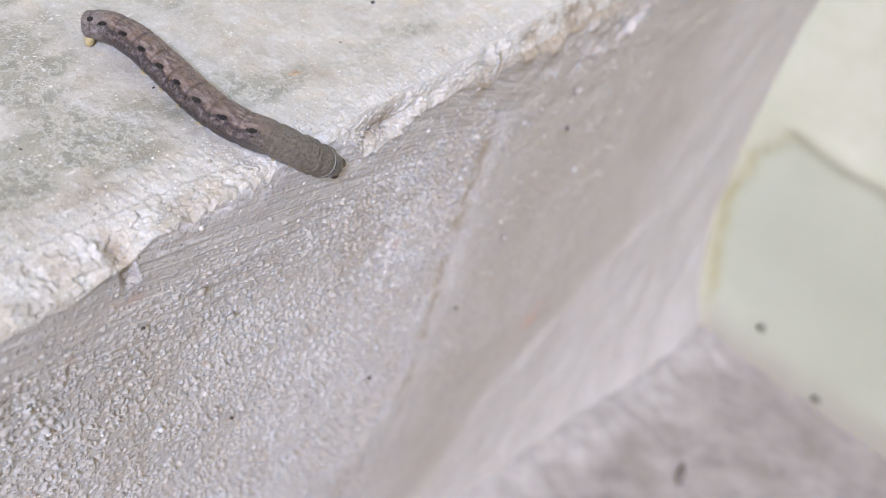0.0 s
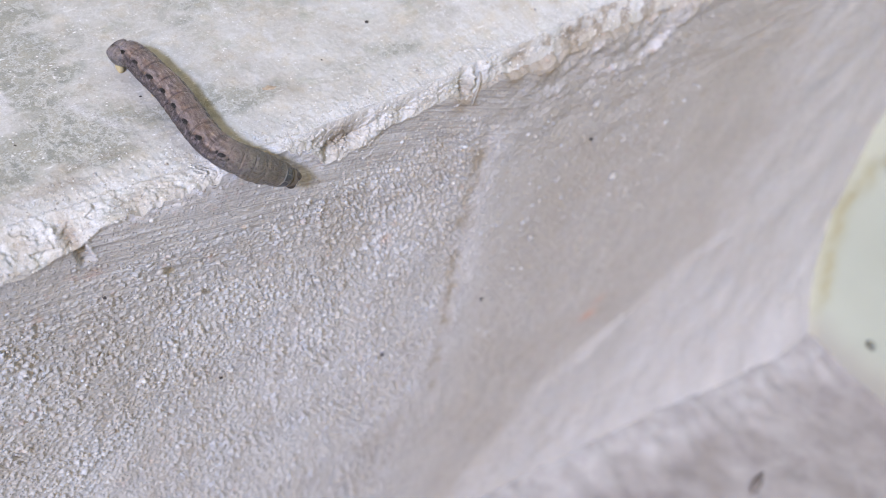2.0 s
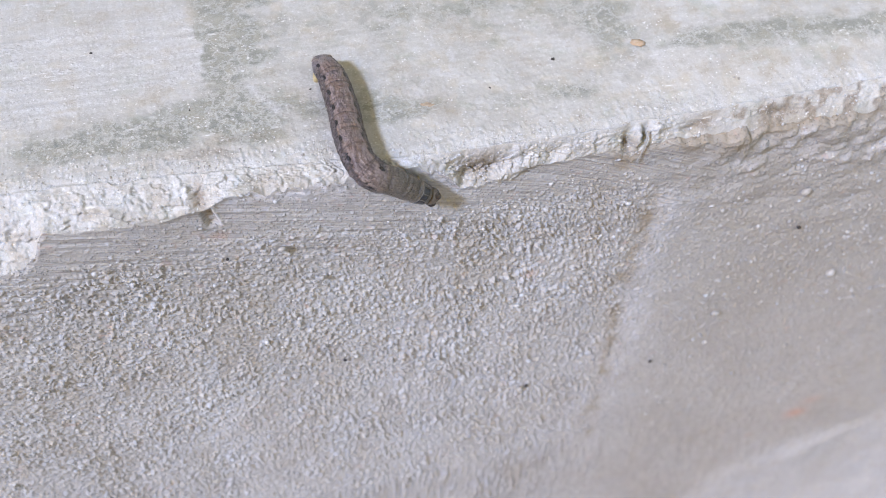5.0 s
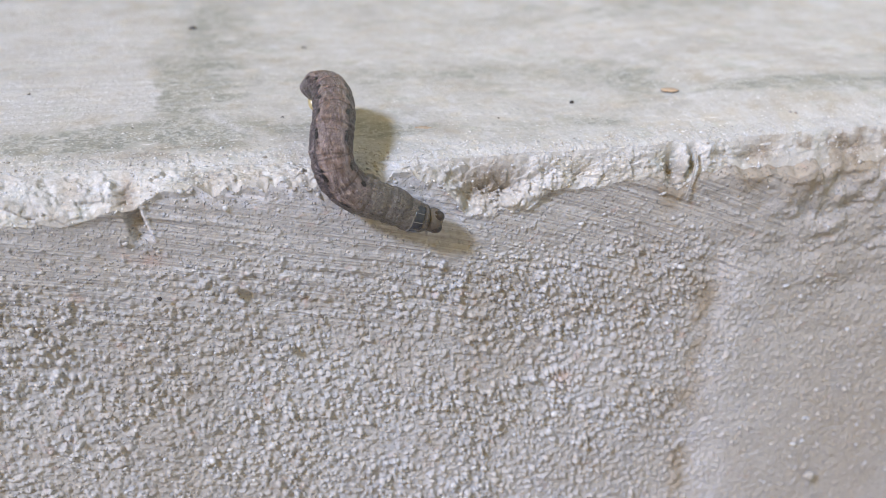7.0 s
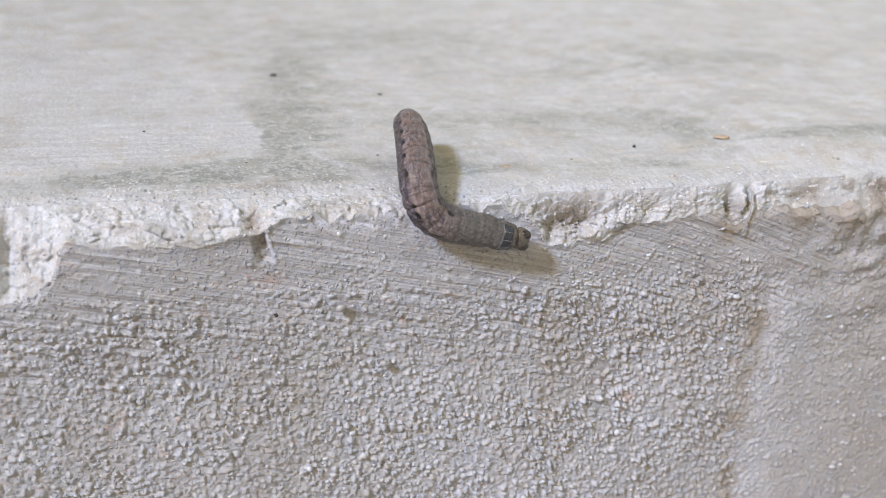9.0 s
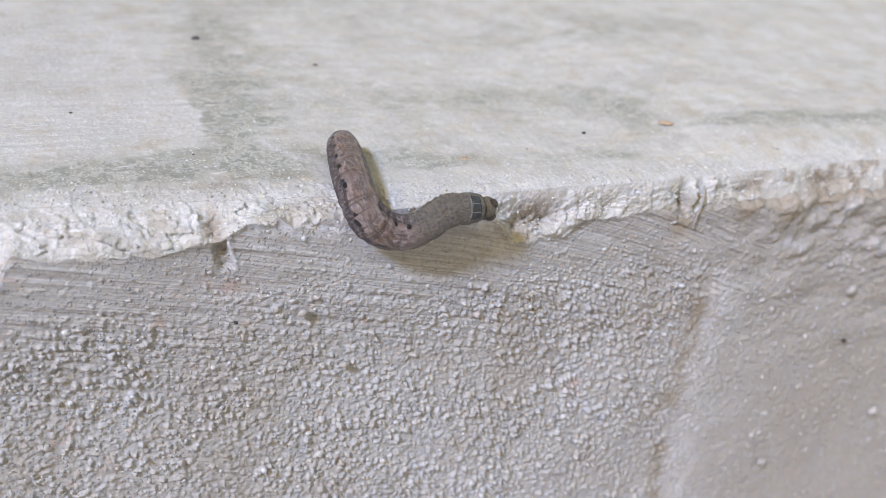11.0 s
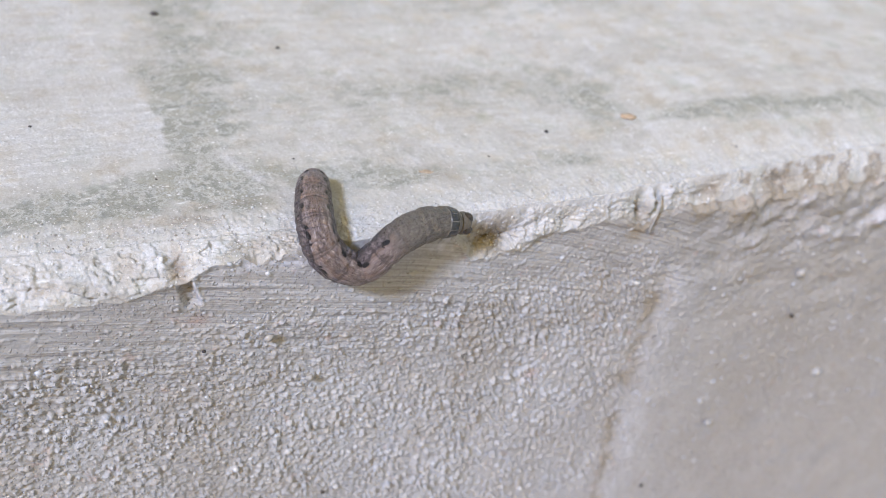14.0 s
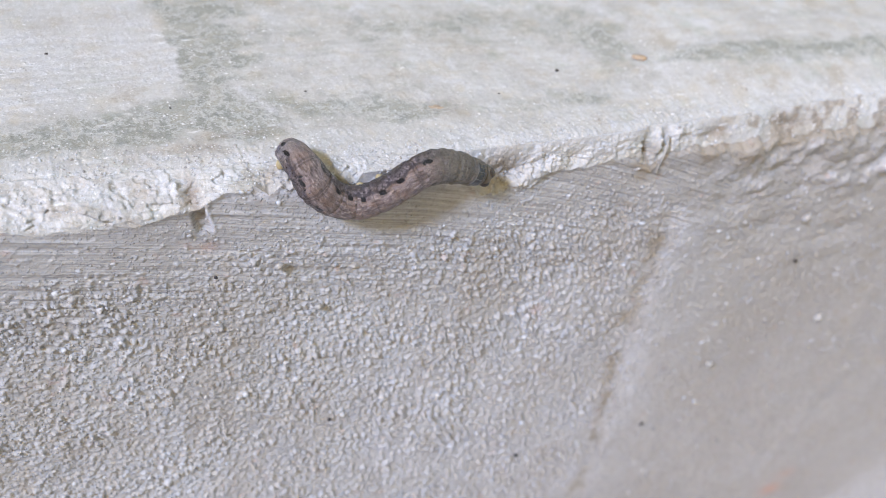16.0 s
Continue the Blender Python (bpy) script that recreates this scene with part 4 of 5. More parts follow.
# ---- loose grit ----
def lump(name, at, size, normal, material, label, seed, category="grit", group="grit on the step"):
    rnd = random.Random(seed)
    bm = bmesh.new()
    bmesh.ops.create_icosphere(bm, subdivisions=2, radius=1)
    for v in bm.verts:
        v.co *= 1 + rnd.uniform(-0.22, 0.22)
        v.co = Vector((v.co.x * size[0], v.co.y * size[1], v.co.z * size[2])) * MM
    ob = part(name, bm, material)
    turn = Vector(normal).to_track_quat("Z", "Y").to_matrix().to_4x4()
    ob.matrix_world = Matrix.Translation(Vector(at) * MM) @ turn @ pose(0, 0, 0, 0, 0, rnd.uniform(-60, 60) if size[0] / size[1] < 1.6 else rnd.uniform(-20, 20))
    return tagged(ob, label, category, group)


UP, OUT, WEST = (0, 0, 1), (0, -1, 0), (-1, 0, 0)
lump("flake", (10.6, 10.4, 0.08), (1.15, 0.6, 0.12), UP, BROWN_FLAKE, "small tan flake lying on the tread", 1, "flake")
# an orange stain, added as a thin flat lump
lump("flake", (44.4, 16.2, 1.0), (1.2, 0.85, 0.10), UP, ORANGE_STAIN, "flat orange stain on the tread, shaped as a thin flake", 2, "flake")
for k, (x, y, z, s) in enumerate(((31, 16.2, 0.12, 0.3), (2, 46, 0.1, 0.45), (-4.6, 16.6, 0.1, 0.22), (-21, 15.6, 0.1, 0.2), (-33, 30, 0.1, 0.25),
                                  (-13, 60, 0.1, 0.6), (20, 12, 0.1, 0.2), (8.8, 3.6, 0.0, 0.3), (5.0, 4.4, 0.0, 0.22))):
    lump("speck", (x, y, z), (s, s * 0.75, s * 0.6), UP, DARK_SPECK, "tiny dark speck of grit on the tread", 10 + k, "speck")
for k, (x, z, s, m) in enumerate(((56, -65, 0.36, DARK_SPECK), (-19.5, -12.4, 0.24, DARK_SPECK), (74.5, -29.5, 0.4, DARK_SPECK), (29, -65, 0.75, SAND), (-12.2, -12.2, 0.62, SAND),
                                  (30.2, -64.2, 0.45, DARK_SPECK), (-4, -43, 0.3, DARK_SPECK), (-7, -20, 0.5, SAND), (66, -52, 0.9, SAND), (72, -20, 0.9, SAND), (88, -46, 1.0, SAND))):
    lump("speck" if m is DARK_SPECK else "sand_grain", (x, -0.55, z), (s, s * 0.8, s * 0.7), OUT, m,
         "tiny dark speck stuck to the riser" if m is DARK_SPECK else "pale sand grain standing out of the riser", 40 + k, "speck" if m is DARK_SPECK else "grain")
for k, (x, y, sx, sy) in enumerate(((136, -15, 4.5, 1.3), (160, -54, 5, 1.4), (207, -30, 2.2, 1.5), (128, -18, 2.2, 1.4))):
    lump("debris", (x, y, -176.4), (sx, sy, 0.7), UP, DEBRIS, "dark bit of debris on the cement floor", 70 + k, "debris", "debris on the floor")
for k, (y, z, s) in enumerate(((-47, -159, 1.9), (-77, -172, 1.8), (-80, -120, 1.2))):
    lump("wall_speck", (225.6, y, z), (s, s * 0.8, 0.5), WEST, WALL_SPECK, "dark speck stuck to the green wall", 90 + k, "speck", "specks on the wall")


def build_root():
    """A hair-thin dry root hanging from the broken edge down the riser."""
    line = [Vector(p) * MM for p in ((39.4, 0.1, -0.9), (39.3, -0.5, -2.0), (39.0, -0.75, -3.4), (38.9, -0.7, -4.6), (38.6, -0.8, -5.6), (38.5, -0.75, -6.2))]
    bm = bmesh.new()
    rings = []
    for k, p in enumerate(line):
        ahead = (line[min(k + 1, len(line) - 1)] - line[max(k - 1, 0)]).normalized()
        a = ahead.cross(Vector((0, 1, 0))).normalized()
        r = (0.15 - 0.014 * k) * MM
        rings.append([bm.verts.new(p + r * (math.cos(q * math.pi / 3) * a + math.sin(q * math.pi / 3) * ahead.cross(a))) for q in range(6)])
    for a, b in zip(rings, rings[1:]):
        for q in range(6):
            bm.faces.new((a[q], a[(q + 1) % 6], b[(q + 1) % 6], b[q]))
    bm.faces.new(rings[0])
    bm.faces.new(rings[-1][::-1])
    bmesh.ops.recalc_face_normals(bm, faces=bm.faces)
    tagged(part("root", bm, SAND), "thin pale dry root hanging down the riser", "root")


build_root()


# ---- the caterpillar ----
def girth(s):
    """The body's radius in millimetres, from tail (0) to head (1), with its creases."""
    r = float(np.interp(s, (0, 0.025, 0.07, 0.16, 0.3, 0.5, 0.65, 0.76, 0.83, 0.88, 0.92, 1), (1.5, 1.70, 1.86, 1.96, 2.02, 2.02, 1.98, 1.92, 1.80, 1.62, 1.44, 1.2)))
    folds = [SEG_FROM + SEG_LONG * k for k in range(9)] + [0.778, 0.846]
    dip = sum(math.exp(-((s - f) * BODY / 0.30) ** 2) for f in folds)
    minor = sum(math.exp(-((s - f - SEG_LONG * q) * BODY / 0.18) ** 2) for f in folds for q in (0.30, 0.66))
    return r * (1.013 - 0.065 * dip - 0.012 * minor)


def ring_mesh(centre, own, reach, cap=0, around=32, seed=0):
    """A barrel along x that follows the body's radius; past its own length it slips under its neighbours. cap -1 rounds the back off."""
    rnd = random.Random(seed)
    bm = bmesh.new()
    along = bm.verts.layers.float.new("along")
    stations = 15
    loops = []
    for k in range(stations):
        u = -1 + 2 * k / (stations - 1)
        x = u * own * reach / 2
        r = girth(min(1, max(0, centre + x / BODY)))
        r *= 1 - 0.24 * max(0, abs(u) * reach - 1) ** 2 / max(0.2, reach - 1)
        if cap == -1 and u < 0:
            r = girth(centre) * math.sqrt(max(0.0, 1 - (u * 0.985) ** 2)) ** 0.8
        ring = []
        for j in range(around):
            a = 2 * math.pi * j / around
            y, z = math.sin(a), math.cos(a)
            side = a if a < math.pi else 2 * math.pi - a
            where = centre * BODY + x
            bulge = 1 + 0.085 * math.exp(-((side - 1.5) / 0.24) ** 2) - 0.035 * math.exp(-((side - 1.12) / 0.16) ** 2) + 0.03 * math.sin(where * 2.15) * math.exp(-((side - 1.35) / 0.35) ** 2) + rnd.uniform(-0.008, 0.008)
            v = bm.verts.new((x * MM, y * r * bulge * MM, z * r * (0.95 if z > 0 else 0.88) * bulge * MM))
            v[along] = where
            ring.append(v)
        loops.append(ring)
    for a, b in zip(loops, loops[1:]):
        for j in range(around):
            bm.faces.new((a[j], a[(j + 1) % around], b[(j + 1) % around], b[j]))
    bm.faces.new(loops[0])
    bm.faces.new(loops[-1][::-1])
    bmesh.ops.recalc_face_normals(bm, faces=bm.faces)
    return bm


def ball(radii, at, seg=20, rings=12, turn=None):
    bm = bmesh.new()
    bmesh.ops.create_uvsphere(bm, u_segments=seg, v_segments=rings, radius=1)
    m = Matrix.Translation(Vector(at) * MM) @ (turn or Matrix()) @ Matrix.Diagonal((*[r * MM for r in radii], 1))
    bmesh.ops.transform(bm, matrix=m, verts=bm.verts)
    return bm


def stub(radius, length, at, spread):
    """A short soft leg pointing down and out."""
    bm = ball((radius, radius, length * 0.62), (0, 0, 0), 14, 10)
    bmesh.ops.transform(bm, matrix=Matrix.Translation(Vector(at) * MM) @ pose(0, 0, 0, spread), verts=bm.verts)
    return bm


def shell(x0, x1, radius, a0, a1, thick, nx=8, na=16, taper=0.0):
    """A curved plate round the x axis, between two angles from the back's middle line."""
    bm = bmesh.new()
    sheet = []
    for lay in (radius + thick, radius - 0.15):
        layer = []
        for i in range(nx + 1):
            x = x0 + (x1 - x0) * i / nx
            r = lay - taper * x
            turns = [radians(a0 + (a1 - a0) * j / na) for j in range(na + 1)]
            layer.append([bm.verts.new((x * MM, r * math.sin(a) * MM, 0.95 * r * math.cos(a) * MM)) for a in turns])
        sheet.append(layer)
    top, low = sheet
    for i in range(nx):
        for j in range(na):
            bm.faces.new((top[i][j], top[i + 1][j], top[i + 1][j + 1], top[i][j + 1]))
            bm.faces.new((low[i][j], low[i][j + 1], low[i + 1][j + 1], low[i + 1][j]))
    for i in range(nx):
        bm.faces.new((top[i][0], low[i][0], low[i + 1][0], top[i + 1][0]))
        bm.faces.new((top[i][na], top[i + 1][na], low[i + 1][na], low[i][na]))
    for j in range(na):
        bm.faces.new((top[0][j], top[0][j + 1], low[0][j + 1], low[0][j]))
        bm.faces.new((top[nx][j], low[nx][j], low[nx][j + 1], top[nx][j + 1]))
    bmesh.ops.recalc_face_normals(bm, faces=bm.faces)
    return bm


# places of the tail's end, three rings to each spotted segment, and the front's seven rings
PLACES = [0.013] + [SEG_FROM + SEG_LONG * (k + 0.5) / 3 for k in range(24)] + [0.710 + 0.202 * (k + 0.5) / 7 for k in range(7)]
HEAD_AT = 0.944


def build_caterpillar():
    thing = tagged(new("caterpillar"), "mottled brown caterpillar with black side patches on the step's edge", "caterpillar")
    pieces = []
    for k, s in enumerate(PLACES):
        own = BODY * (0.026 if k == 0 else SEG_LONG / 3 if k < 25 else 0.202 / 7)
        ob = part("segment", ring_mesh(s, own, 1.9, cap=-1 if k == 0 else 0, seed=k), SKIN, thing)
        if k >= 24:
            tagged(ob, "greyish smooth front segment")
        pieces.append((ob, s))
        if k in (8, 11, 14, 17):
            for side in (-1, 1):
                part("proleg", stub(0.5, 0.9, (0, side * 0.85, -1.62), side * 14), LEG_MAT, ob)
        if k == 1:
            for side in (-1, 1):
                part("proleg", stub(0.55, 1.5, (-0.8, side * 0.85, -1.3), side * 28), LEG_MAT, ob, "pale yellow hind proleg")
        if k in (25, 27, 30):
            for side in (-1, 1):
                part("leg", stub(0.22, 1.0, (0.2, side * 0.7, -1.45), side * 20), LEG_MAT, ob)
        if k == 31:
            part("neck_shield", shell(-0.92, 0.16, 1.545, -68, 68, 0.05, taper=0.14), SHIELD_MAT, ob, "glossy black neck shield")
            for a in (-34, 0, 34):
                half = 1.6 if a == 0 else 0.8
                part("shield_line", shell(-0.93, 0.17, 1.545, a - half, a + half, 0.058, 6, 3, 0.14), PALE_LINE, ob, "pale line on the neck shield")
            part("collar", shell(-1.06, -0.94, 1.545, -80, 80, 0.03, 3, 16, 0.14), PALE_LINE, ob, "pale collar")
    head = part("head", ball((1.12, 1.34, 1.14), (0, 0, 0), 24, 16), FACE_MAT, thing, "greyish horny head")
    for side in (-1, 1):
        part("head_lobe", ball((0.72, 0.60, 0.62), (0.34, side * 0.66, 0.44), 20, 14, pose(0, 0, 0, -side * 25, 0, -side * 14)), HEAD_MAT, head, "glossy dark brown lobe")
    part("mouthparts", ball((0.42, 0.55, 0.34), (0.80, 0, -0.42), 16, 10), HEAD_MAT, head)
    pieces.append((head, HEAD_AT))
    cam.data.dof.focus_object = pieces[9][0]
    return thing, pieces


CATERPILLAR, PIECES = build_caterpillar()
BENDS = []


def bend(t, *points):
    """The body's middle line at t seconds, tail to head, in millimetres."""
    BENDS.append((t, np.array(points, float)))


def outward(p):
    """The way off the step at a place near its edge."""
    if p[1] >= 0:
        return np.array((0, 0.0, 1.0))
    if p[2] <= 0:
        return np.array((0, -1.0, 0.0))
    return np.array((0, p[1], p[2])) / math.hypot(p[1], p[2])


def curve_frames(points):
    """Poses along a smooth line through the points, one for each piece."""
    ext = np.vstack([2 * points[0] - points[1], points, 2 * points[-1] - points[-2]])
    dense = []
    for i in range(1, len(ext) - 2):
        p0, p1, p2, p3 = ext[i - 1:i + 3]
        for u in np.linspace(0, 1, 24, endpoint=False):
            dense.append(0.5 * (2 * p1 + (p2 - p0) * u + (2 * p0 - 5 * p1 + 4 * p2 - p3) * u * u + (3 * p1 - p0 - 3 * p2 + p3) * u ** 3))
    dense.append(points[-1])
    dense = np.array(dense)
    for _ in range(10):
        dense[1:-1] = 0.25 * dense[:-2] + 0.5 * dense[1:-1] + 0.25 * dense[2:]
    along = np.concatenate([[0], np.cumsum(np.linalg.norm(np.diff(dense, axis=0), axis=1))])
    along /= along[-1]
    ups = np.array([outward(p) for p in dense])
    poses = []
    for _, s in PIECES:
        at = np.array([np.interp(s, along, dense[:, c]) for c in range(3)])
        a, b = (np.array([np.interp(np.clip(s + q, 0, 1), along, dense[:, c]) for c in range(3)]) for q in (-0.025, 0.025))
        ahead = Vector(b - a).normalized()
        weight = np.exp(-((along - s) / 0.07) ** 2)
        up = Vector((ups * weight[:, None]).sum(0))
        side = up.cross(ahead).normalized()
        up = ahead.cross(side)
        m = Matrix((ahead, side, up)).transposed().to_4x4()
        m.translation = Vector(at * MM)
        poses.append(m)
    return poses


def motions():
    bend(0, (-5.12, 27.16, 2.10), (-4.26, 26.28, 2.26), (-3.13, 24.41, 2.30), (-2.67, 21.20, 2.21), (-2.84, 17.74, 2.01), (-3.11, 14.27, 1.88), (-3.54, 10.72, 1.90), (-3.53, 7.46, 1.90), (-2.95, 4.56, 1.91), (-1.96, 1.90, 2.00), (-0.58, -0.38, 1.42), (1.74, -2.03, -0.05), (5.73, -1.90, -3.19))
    bend(0.5, (-5.48, 25.38, 2.10), (-4.53, 24.68, 2.26), (-3.27, 22.93, 2.30), (-2.61, 19.86, 2.23), (-2.81, 16.35, 2.07), (-3.00, 12.93, 1.90), (-3.13, 9.52, 1.89), (-3.17, 6.23, 1.90), (-2.68, 3.27, 1.93), (-1.51, 0.73, 2.11), (0.47, -1.03, 0.93), (3.47, -1.99, -1.77), (7.08, -1.90, -5.08))
    bend(1, (-5.04, 23.03, 2.10), (-3.76, 23.07, 2.27), (-2.60, 21.42, 2.28), (-2.33, 18.20, 2.14), (-2.38, 14.90, 1.94), (-2.47, 11.56, 1.88), (-2.61, 8.22, 1.90), (-2.57, 5.05, 1.91), (-2.30, 2.03, 1.99), (-1.21, -0.36, 1.90), (0.96, -1.59, 0.34), (4.04, -1.98, -2.61), (7.07, -1.90, -5.26))
    bend(1.5, (-4.89, 21.96, 2.10), (-3.64, 22.16, 2.25), (-2.58, 20.53, 2.29), (-2.42, 17.23, 2.20), (-2.36, 13.98, 2.06), (-2.39, 10.76, 1.93), (-2.51, 7.51, 1.88), (-2.73, 4.26, 1.90), (-2.57, 1.14, 2.09), (-1.28, -0.86, 1.52), (1.08, -1.70, -0.24), (4.03, -1.99, -2.83), (6.82, -1.90, -5.19))
    bend(2, (-4.70, 22.45, 2.10), (-3.39, 22.91, 2.26), (-2.49, 21.07, 2.29), (-2.25, 17.63, 2.21), (-1.90, 14.36, 2.07), (-2.02, 10.94, 1.93), (-2.29, 7.47, 1.89), (-2.45, 4.07, 1.92), (-1.98, 1.07, 1.97), (-0.63, -1.03, 1.54), (1.74, -1.79, -0.22), (4.69, -1.94, -2.71), (7.21, -1.90, -4.88))
    bend(2.5, (-4.52, 20.78, 2.10), (-3.27, 21.18, 2.25), (-2.18, 19.51, 2.29), (-1.70, 16.30, 2.19), (-1.62, 13.02, 2.03), (-1.90, 9.65, 1.90), (-2.36, 6.18, 1.91), (-2.51, 2.92, 1.90), (-2.13, -0.04, 1.92), (-0.38, -1.48, 0.95), (2.20, -1.85, -0.94), (4.90, -1.95, -3.60), (7.20, -1.90, -6.06))
    bend(3, (-4.15, 20.42, 2.10), (-3.05, 20.41, 2.25), (-2.45, 18.15, 2.29), (-2.31, 14.79, 2.19), (-2.21, 11.55, 2.04), (-2.24, 8.31, 1.90), (-2.45, 4.97, 1.93), (-2.23, 1.92, 1.88), (-1.48, -0.64, 1.63), (0.31, -1.85, 0.51), (2.74, -1.92, -1.90), (4.94, -1.93, -5.21), (6.90, -1.90, -7.66))
    bend(3.5, (-3.76, 19.77, 2.10), (-2.69, 19.74, 2.25), (-2.05, 17.41, 2.28), (-1.80, 14.06, 2.17), (-1.65, 10.80, 2.00), (-1.67, 7.50, 1.89), (-1.99, 4.05, 1.95), (-1.75, 0.99, 1.88), (-0.65, -1.21, 1.42), (1.41, -1.99, 0.10), (3.78, -1.91, -2.38), (6.06, -1.91, -5.04), (8.14, -1.90, -6.54))
    bend(4, (-3.78, 19.62, 2.10), (-2.73, 19.31, 2.24), (-2.05, 16.91, 2.29), (-1.82, 13.45, 2.19), (-1.79, 10.06, 2.03), (-1.92, 6.69, 1.90), (-2.22, 3.19, 1.97), (-1.76, 0.20, 1.87), (-0.18, -1.43, 1.12), (1.97, -2.03, -0.20), (4.21, -1.92, -2.86), (6.49, -1.90, -5.51), (8.54, -1.90, -6.89))
    bend(4.5, (-3.60, 18.84, 2.10), (-2.53, 18.92, 2.23), (-1.78, 16.72, 2.29), (-1.45, 13.29, 2.21), (-1.31, 9.94, 2.05), (-1.52, 6.59, 1.90), (-1.82, 3.10, 1.99), (-1.65, -0.01, 1.91), (-0.13, -1.49, 0.91), (2.13, -2.06, -0.23), (4.58, -1.93, -2.45), (6.95, -1.90, -5.12), (8.92, -1.90, -6.85))
    bend(5, (-3.43, 18.47, 2.10), (-2.33, 18.56, 2.23), (-1.63, 16.21, 2.29), (-1.44, 12.64, 2.19), (-1.36, 9.25, 2.01), (-1.56, 5.84, 1.90), (-1.57, 2.38, 1.99), (-1.11, -0.52, 1.74), (0.42, -1.85, 0.63), (2.74, -2.06, -0.66), (5.15, -1.90, -2.75), (7.62, -1.90, -4.61), (9.64, -1.90, -5.65))
    bend(5.2, (-3.43, 18.47, 2.10), (-2.33, 18.56, 2.23), (-1.63, 16.21, 2.29), (-1.44, 12.64, 2.19), (-1.36, 9.25, 2.01), (-1.56, 5.84, 1.90), (-1.57, 2.38, 1.99), (-1.11, -0.52, 1.74), (0.42, -1.85, 0.63), (2.74, -2.06, -0.66), (5.15, -1.90, -2.75), (7.62, -1.90, -4.61), (9.64, -1.90, -5.65))
    bend(7.3, (-1.61, 13.50, 3.57), (-0.97, 13.72, 4.40), (0.05, 10.11, 5.25), (-0.62, 3.58, 4.87), (-1.54, -0.14, 3.79), (-1.91, -1.69, 2.10), (-1.38, -2.00, 0.05), (0.12, -1.89, -1.73), (2.14, -1.86, -2.83), (4.29, -1.86, -3.72), (6.32, -1.89, -5.00), (8.59, -1.94, -5.61), (10.38, -2.00, -5.83))
    bend(7.5, (-1.61, 13.50, 3.57), (-0.97, 13.72, 4.40), (0.05, 10.11, 5.25), (-0.62, 3.58, 4.87), (-1.54, -0.14, 3.79), (-1.91, -1.69, 2.10), (-1.38, -2.00, 0.05), (0.12, -1.89, -1.73), (2.14, -1.86, -2.83), (4.29, -1.86, -3.72), (6.32, -1.89, -5.00), (8.59, -1.94, -5.61), (10.38, -2.00, -5.83))
    bend(8, (-0.36, 14.51, 2.44), (0.14, 15.01, 3.31), (1.50, 13.67, 4.37), (1.71, 7.67, 4.38), (0.13, 2.50, 3.63), (-0.99, -0.65, 2.44), (-1.51, -1.88, 0.70), (-0.47, -1.81, -1.27), (1.48, -1.72, -2.54), (3.46, -1.76, -3.75), (5.15, -2.01, -5.30), (6.93, -2.30, -6.77), (8.49, -2.51, -7.66))
    bend(8.5, (-0.65, 16.76, 4.91), (-1.18, 13.03, 4.82), (-1.98, 7.97, 4.39), (-2.85, 3.10, 3.56), (-3.53, -0.46, 2.48), (-3.40, -1.92, 0.82), (-2.08, -1.78, -1.01), (-0.14, -1.82, -2.06), (1.98, -1.83, -2.73), (4.14, -1.88, -3.34), (6.27, -2.04, -4.05), (8.47, -2.18, -4.52), (10.20, -2.28, -4.73))
    bend(8.7, (-0.65, 16.76, 4.91), (-1.18, 13.03, 4.82), (-1.98, 7.97, 4.39), (-2.85, 3.10, 3.56), (-3.53, -0.46, 2.48), (-3.40, -1.92, 0.82), (-2.08, -1.78, -1.01), (-0.14, -1.82, -2.06), (1.98, -1.83, -2.73), (4.14, -1.88, -3.34), (6.27, -2.04, -4.05), (8.47, -2.18, -4.52), (10.20, -2.28, -4.73))
    bend(10.8, (-4.23, 13.46, 1.90), (-4.81, 10.89, 1.90), (-5.75, 6.55, 1.96), (-6.75, 1.58, 1.91), (-6.73, -0.93, 0.86), (-5.77, -2.11, -0.65), (-3.69, -2.07, -2.06), (-1.51, -2.50, -2.14), (0.28, -3.06, -1.07), (1.82, -3.56, 0.44), (4.01, -3.83, 0.78), (6.47, -3.83, 0.62), (8.52, -3.65, 0.28))
    bend(11, (-4.23, 13.46, 1.90), (-4.81, 10.89, 1.90), (-5.75, 6.55, 1.96), (-6.75, 1.58, 1.91), (-6.73, -0.93, 0.86), (-5.77, -2.11, -0.65), (-3.69, -2.07, -2.06), (-1.51, -2.50, -2.14), (0.28, -3.06, -1.07), (1.82, -3.56, 0.44), (4.01, -3.83, 0.78), (6.47, -3.83, 0.62), (8.52, -3.65, 0.28))
    bend(11.5, (-4.45, 12.55, 1.90), (-5.09, 10.11, 1.90), (-6.00, 5.97, 1.97), (-6.92, 1.39, 1.86), (-6.84, -0.86, 0.70), (-5.84, -2.12, -0.68), (-3.73, -2.07, -2.16), (-1.63, -2.48, -1.99), (0.08, -2.93, -0.66), (1.61, -3.19, 0.92), (3.62, -3.01, 1.89), (6.06, -2.57, 2.27), (8.05, -2.16, 2.44))
    bend(12, (-4.46, 11.46, 1.90), (-5.16, 9.35, 1.90), (-6.14, 5.77, 1.93), (-7.09, 1.34, 2.02), (-7.04, -1.06, 1.12), (-5.92, -1.98, -0.41), (-3.97, -2.07, -1.92), (-1.85, -2.38, -1.98), (-0.21, -2.75, -0.67), (0.94, -2.74, 1.19), (2.52, -0.88, 2.22), (4.30, 2.36, 2.83), (5.98, 5.63, 3.10))
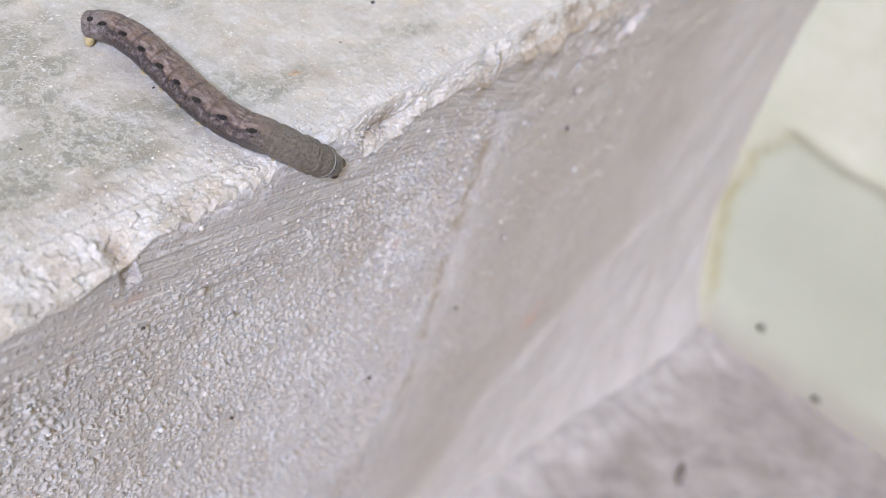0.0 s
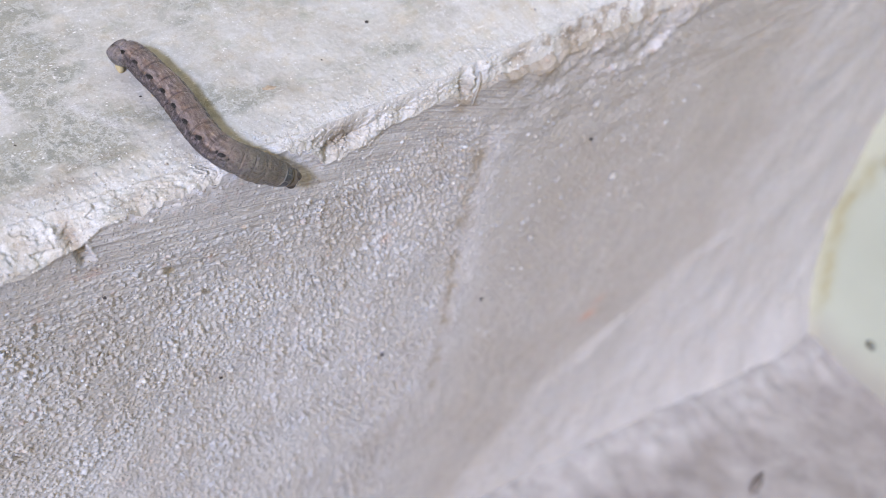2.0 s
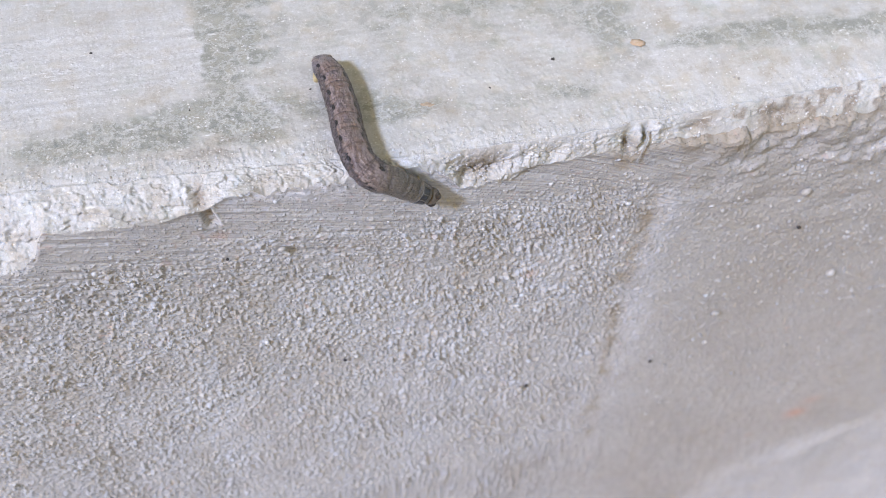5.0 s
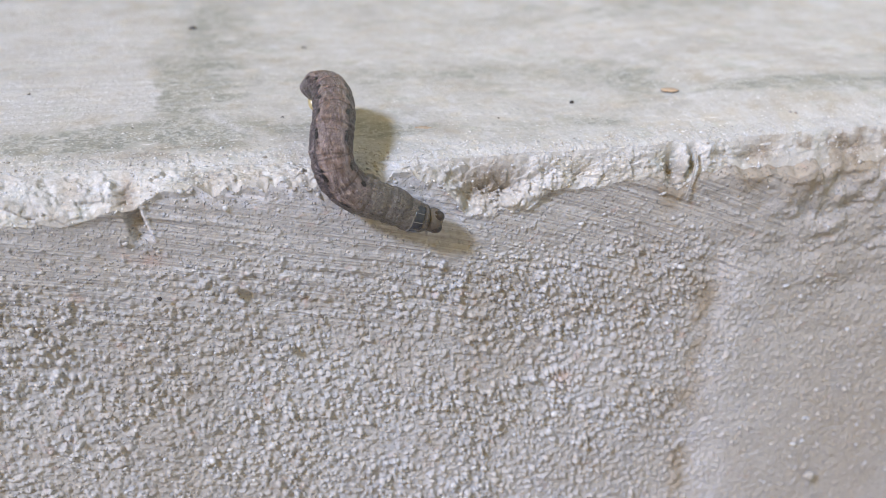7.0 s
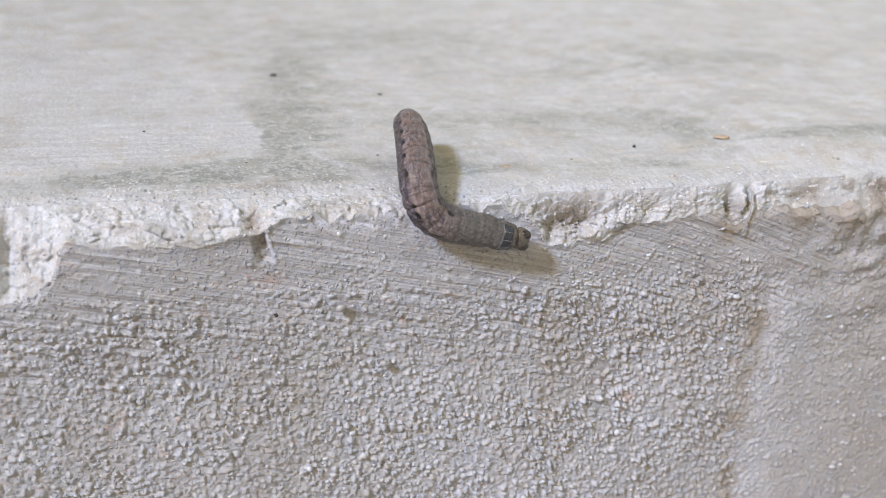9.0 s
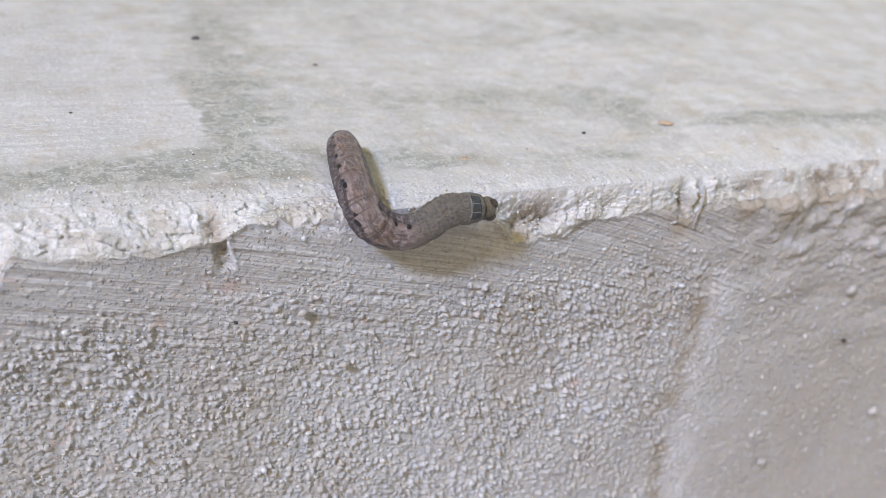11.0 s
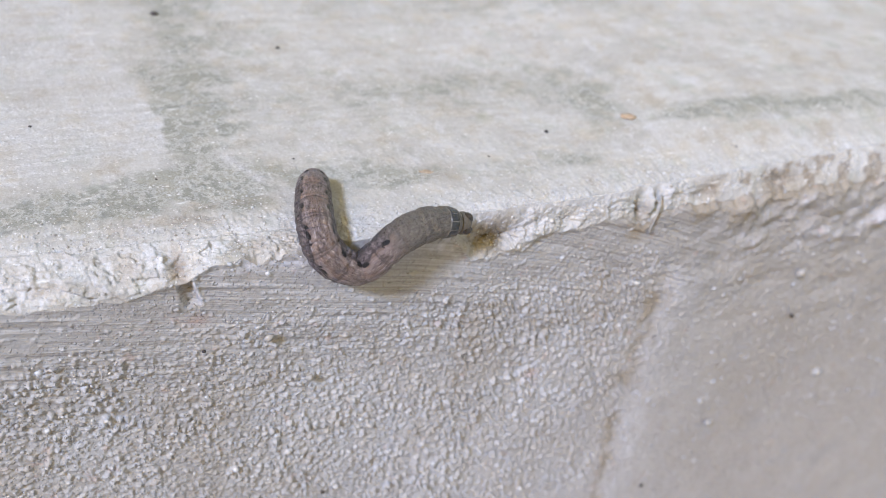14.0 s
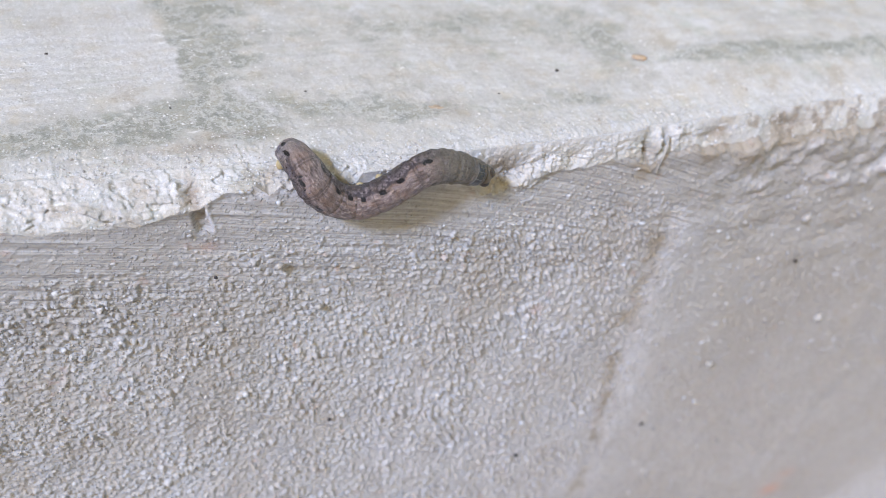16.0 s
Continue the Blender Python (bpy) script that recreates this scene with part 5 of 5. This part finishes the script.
    bend(12.5, (-4.01, 10.71, 1.90), (-4.93, 8.72, 1.90), (-6.11, 5.16, 1.94), (-7.08, 0.80, 1.98), (-6.97, -1.15, 0.68), (-5.69, -2.07, -0.89), (-3.48, -2.09, -2.23), (-1.43, -2.56, -1.60), (0.02, -2.76, 0.17), (1.05, -1.70, 1.85), (2.47, 1.85, 2.27), (3.92, 6.00, 2.57), (5.41, 9.22, 3.00))
    bend(13, (-4.35, 10.21, 1.90), (-5.06, 8.21, 1.90), (-6.10, 4.79, 1.93), (-7.06, 0.54, 2.00), (-6.81, -1.28, 0.61), (-5.42, -2.06, -1.13), (-3.15, -2.10, -2.48), (-1.19, -2.63, -1.50), (-0.01, -2.75, 0.63), (1.18, -1.51, 2.21), (3.07, 1.93, 2.52), (5.55, 5.64, 2.78), (8.04, 8.10, 3.10))
    bend(13.5, (-4.45, 9.62, 1.90), (-5.07, 7.68, 1.90), (-6.05, 4.34, 1.95), (-7.02, 0.31, 1.96), (-6.63, -1.35, 0.36), (-5.03, -2.08, -1.55), (-2.59, -2.20, -2.61), (-0.84, -2.75, -0.91), (0.50, -2.65, 1.18), (2.16, -1.51, 2.62), (4.53, -0.02, 3.35), (7.65, 1.22, 3.01), (10.01, 1.46, 2.50))
    bend(14, (-4.35, 9.50, 1.90), (-5.05, 7.58, 1.90), (-6.11, 4.18, 1.98), (-7.10, 0.27, 1.87), (-6.78, -1.47, 0.26), (-5.04, -2.09, -1.73), (-2.49, -2.21, -2.70), (-0.72, -2.74, -0.92), (1.05, -2.71, 0.83), (3.21, -2.76, 2.01), (5.81, -2.67, 2.36), (8.77, -2.45, 1.69), (10.91, -2.70, 1.10))
    bend(14.5, (-6.42, 8.43, 1.90), (-6.67, 6.54, 1.91), (-7.15, 3.25, 1.97), (-7.49, -0.50, 1.84), (-6.54, -1.69, -0.04), (-4.64, -2.03, -2.13), (-2.19, -2.24, -2.54), (-0.39, -2.80, -0.73), (1.49, -3.06, 0.88), (3.77, -3.50, 1.57), (6.51, -3.41, 0.11), (9.31, -2.71, -3.10), (11.61, -2.10, -5.76))
    bend(15, (-10.35, 4.65, 1.90), (-9.93, 3.27, 1.93), (-9.34, 0.87, 1.87), (-8.49, -1.34, 0.98), (-6.65, -1.85, -0.84), (-4.49, -2.01, -2.81), (-1.98, -2.20, -3.67), (0.20, -2.56, -2.63), (2.05, -2.97, -0.92), (4.10, -3.34, 0.39), (7.11, -2.83, -0.60), (10.18, -2.32, -2.85), (12.73, -1.90, -4.28))
    bend(15.5, (-10.67, 2.92, 1.90), (-10.37, 1.42, 1.99), (-9.69, -0.33, 1.36), (-8.73, -2.07, 0.12), (-6.54, -1.90, -2.11), (-4.09, -2.01, -3.47), (-1.64, -2.32, -3.39), (0.39, -2.71, -2.04), (2.16, -3.05, -0.26), (4.52, -2.97, 0.51), (7.53, -2.50, -0.52), (10.57, -2.16, -2.44), (13.04, -1.90, -3.56))
    bend(16, (-10.82, 2.61, 1.90), (-10.44, 1.16, 2.02), (-9.82, -0.73, 1.52), (-8.76, -2.02, -0.09), (-6.57, -1.92, -2.24), (-4.08, -2.08, -3.04), (-1.80, -2.46, -2.28), (0.26, -2.79, -0.97), (2.16, -3.10, 0.59), (4.64, -2.73, 1.14), (7.50, -2.56, 0.47), (10.61, -2.22, -1.02), (13.12, -1.90, -2.19))
    bases, tracks = [], [[] for _ in PIECES]
    for t, points in BENDS:
        poses = curve_frames(points)
        base = Matrix.Translation((poses[14].translation.x, 0.0, 0.0))
        bases.append((t, base))
        for track, m in zip(tracks, poses):
            track.append((t, base.inverted() @ m))
    walk(CATERPILLAR, bases)
    for (ob, _), track in zip(PIECES, tracks):
        walk(ob, track)


motions()
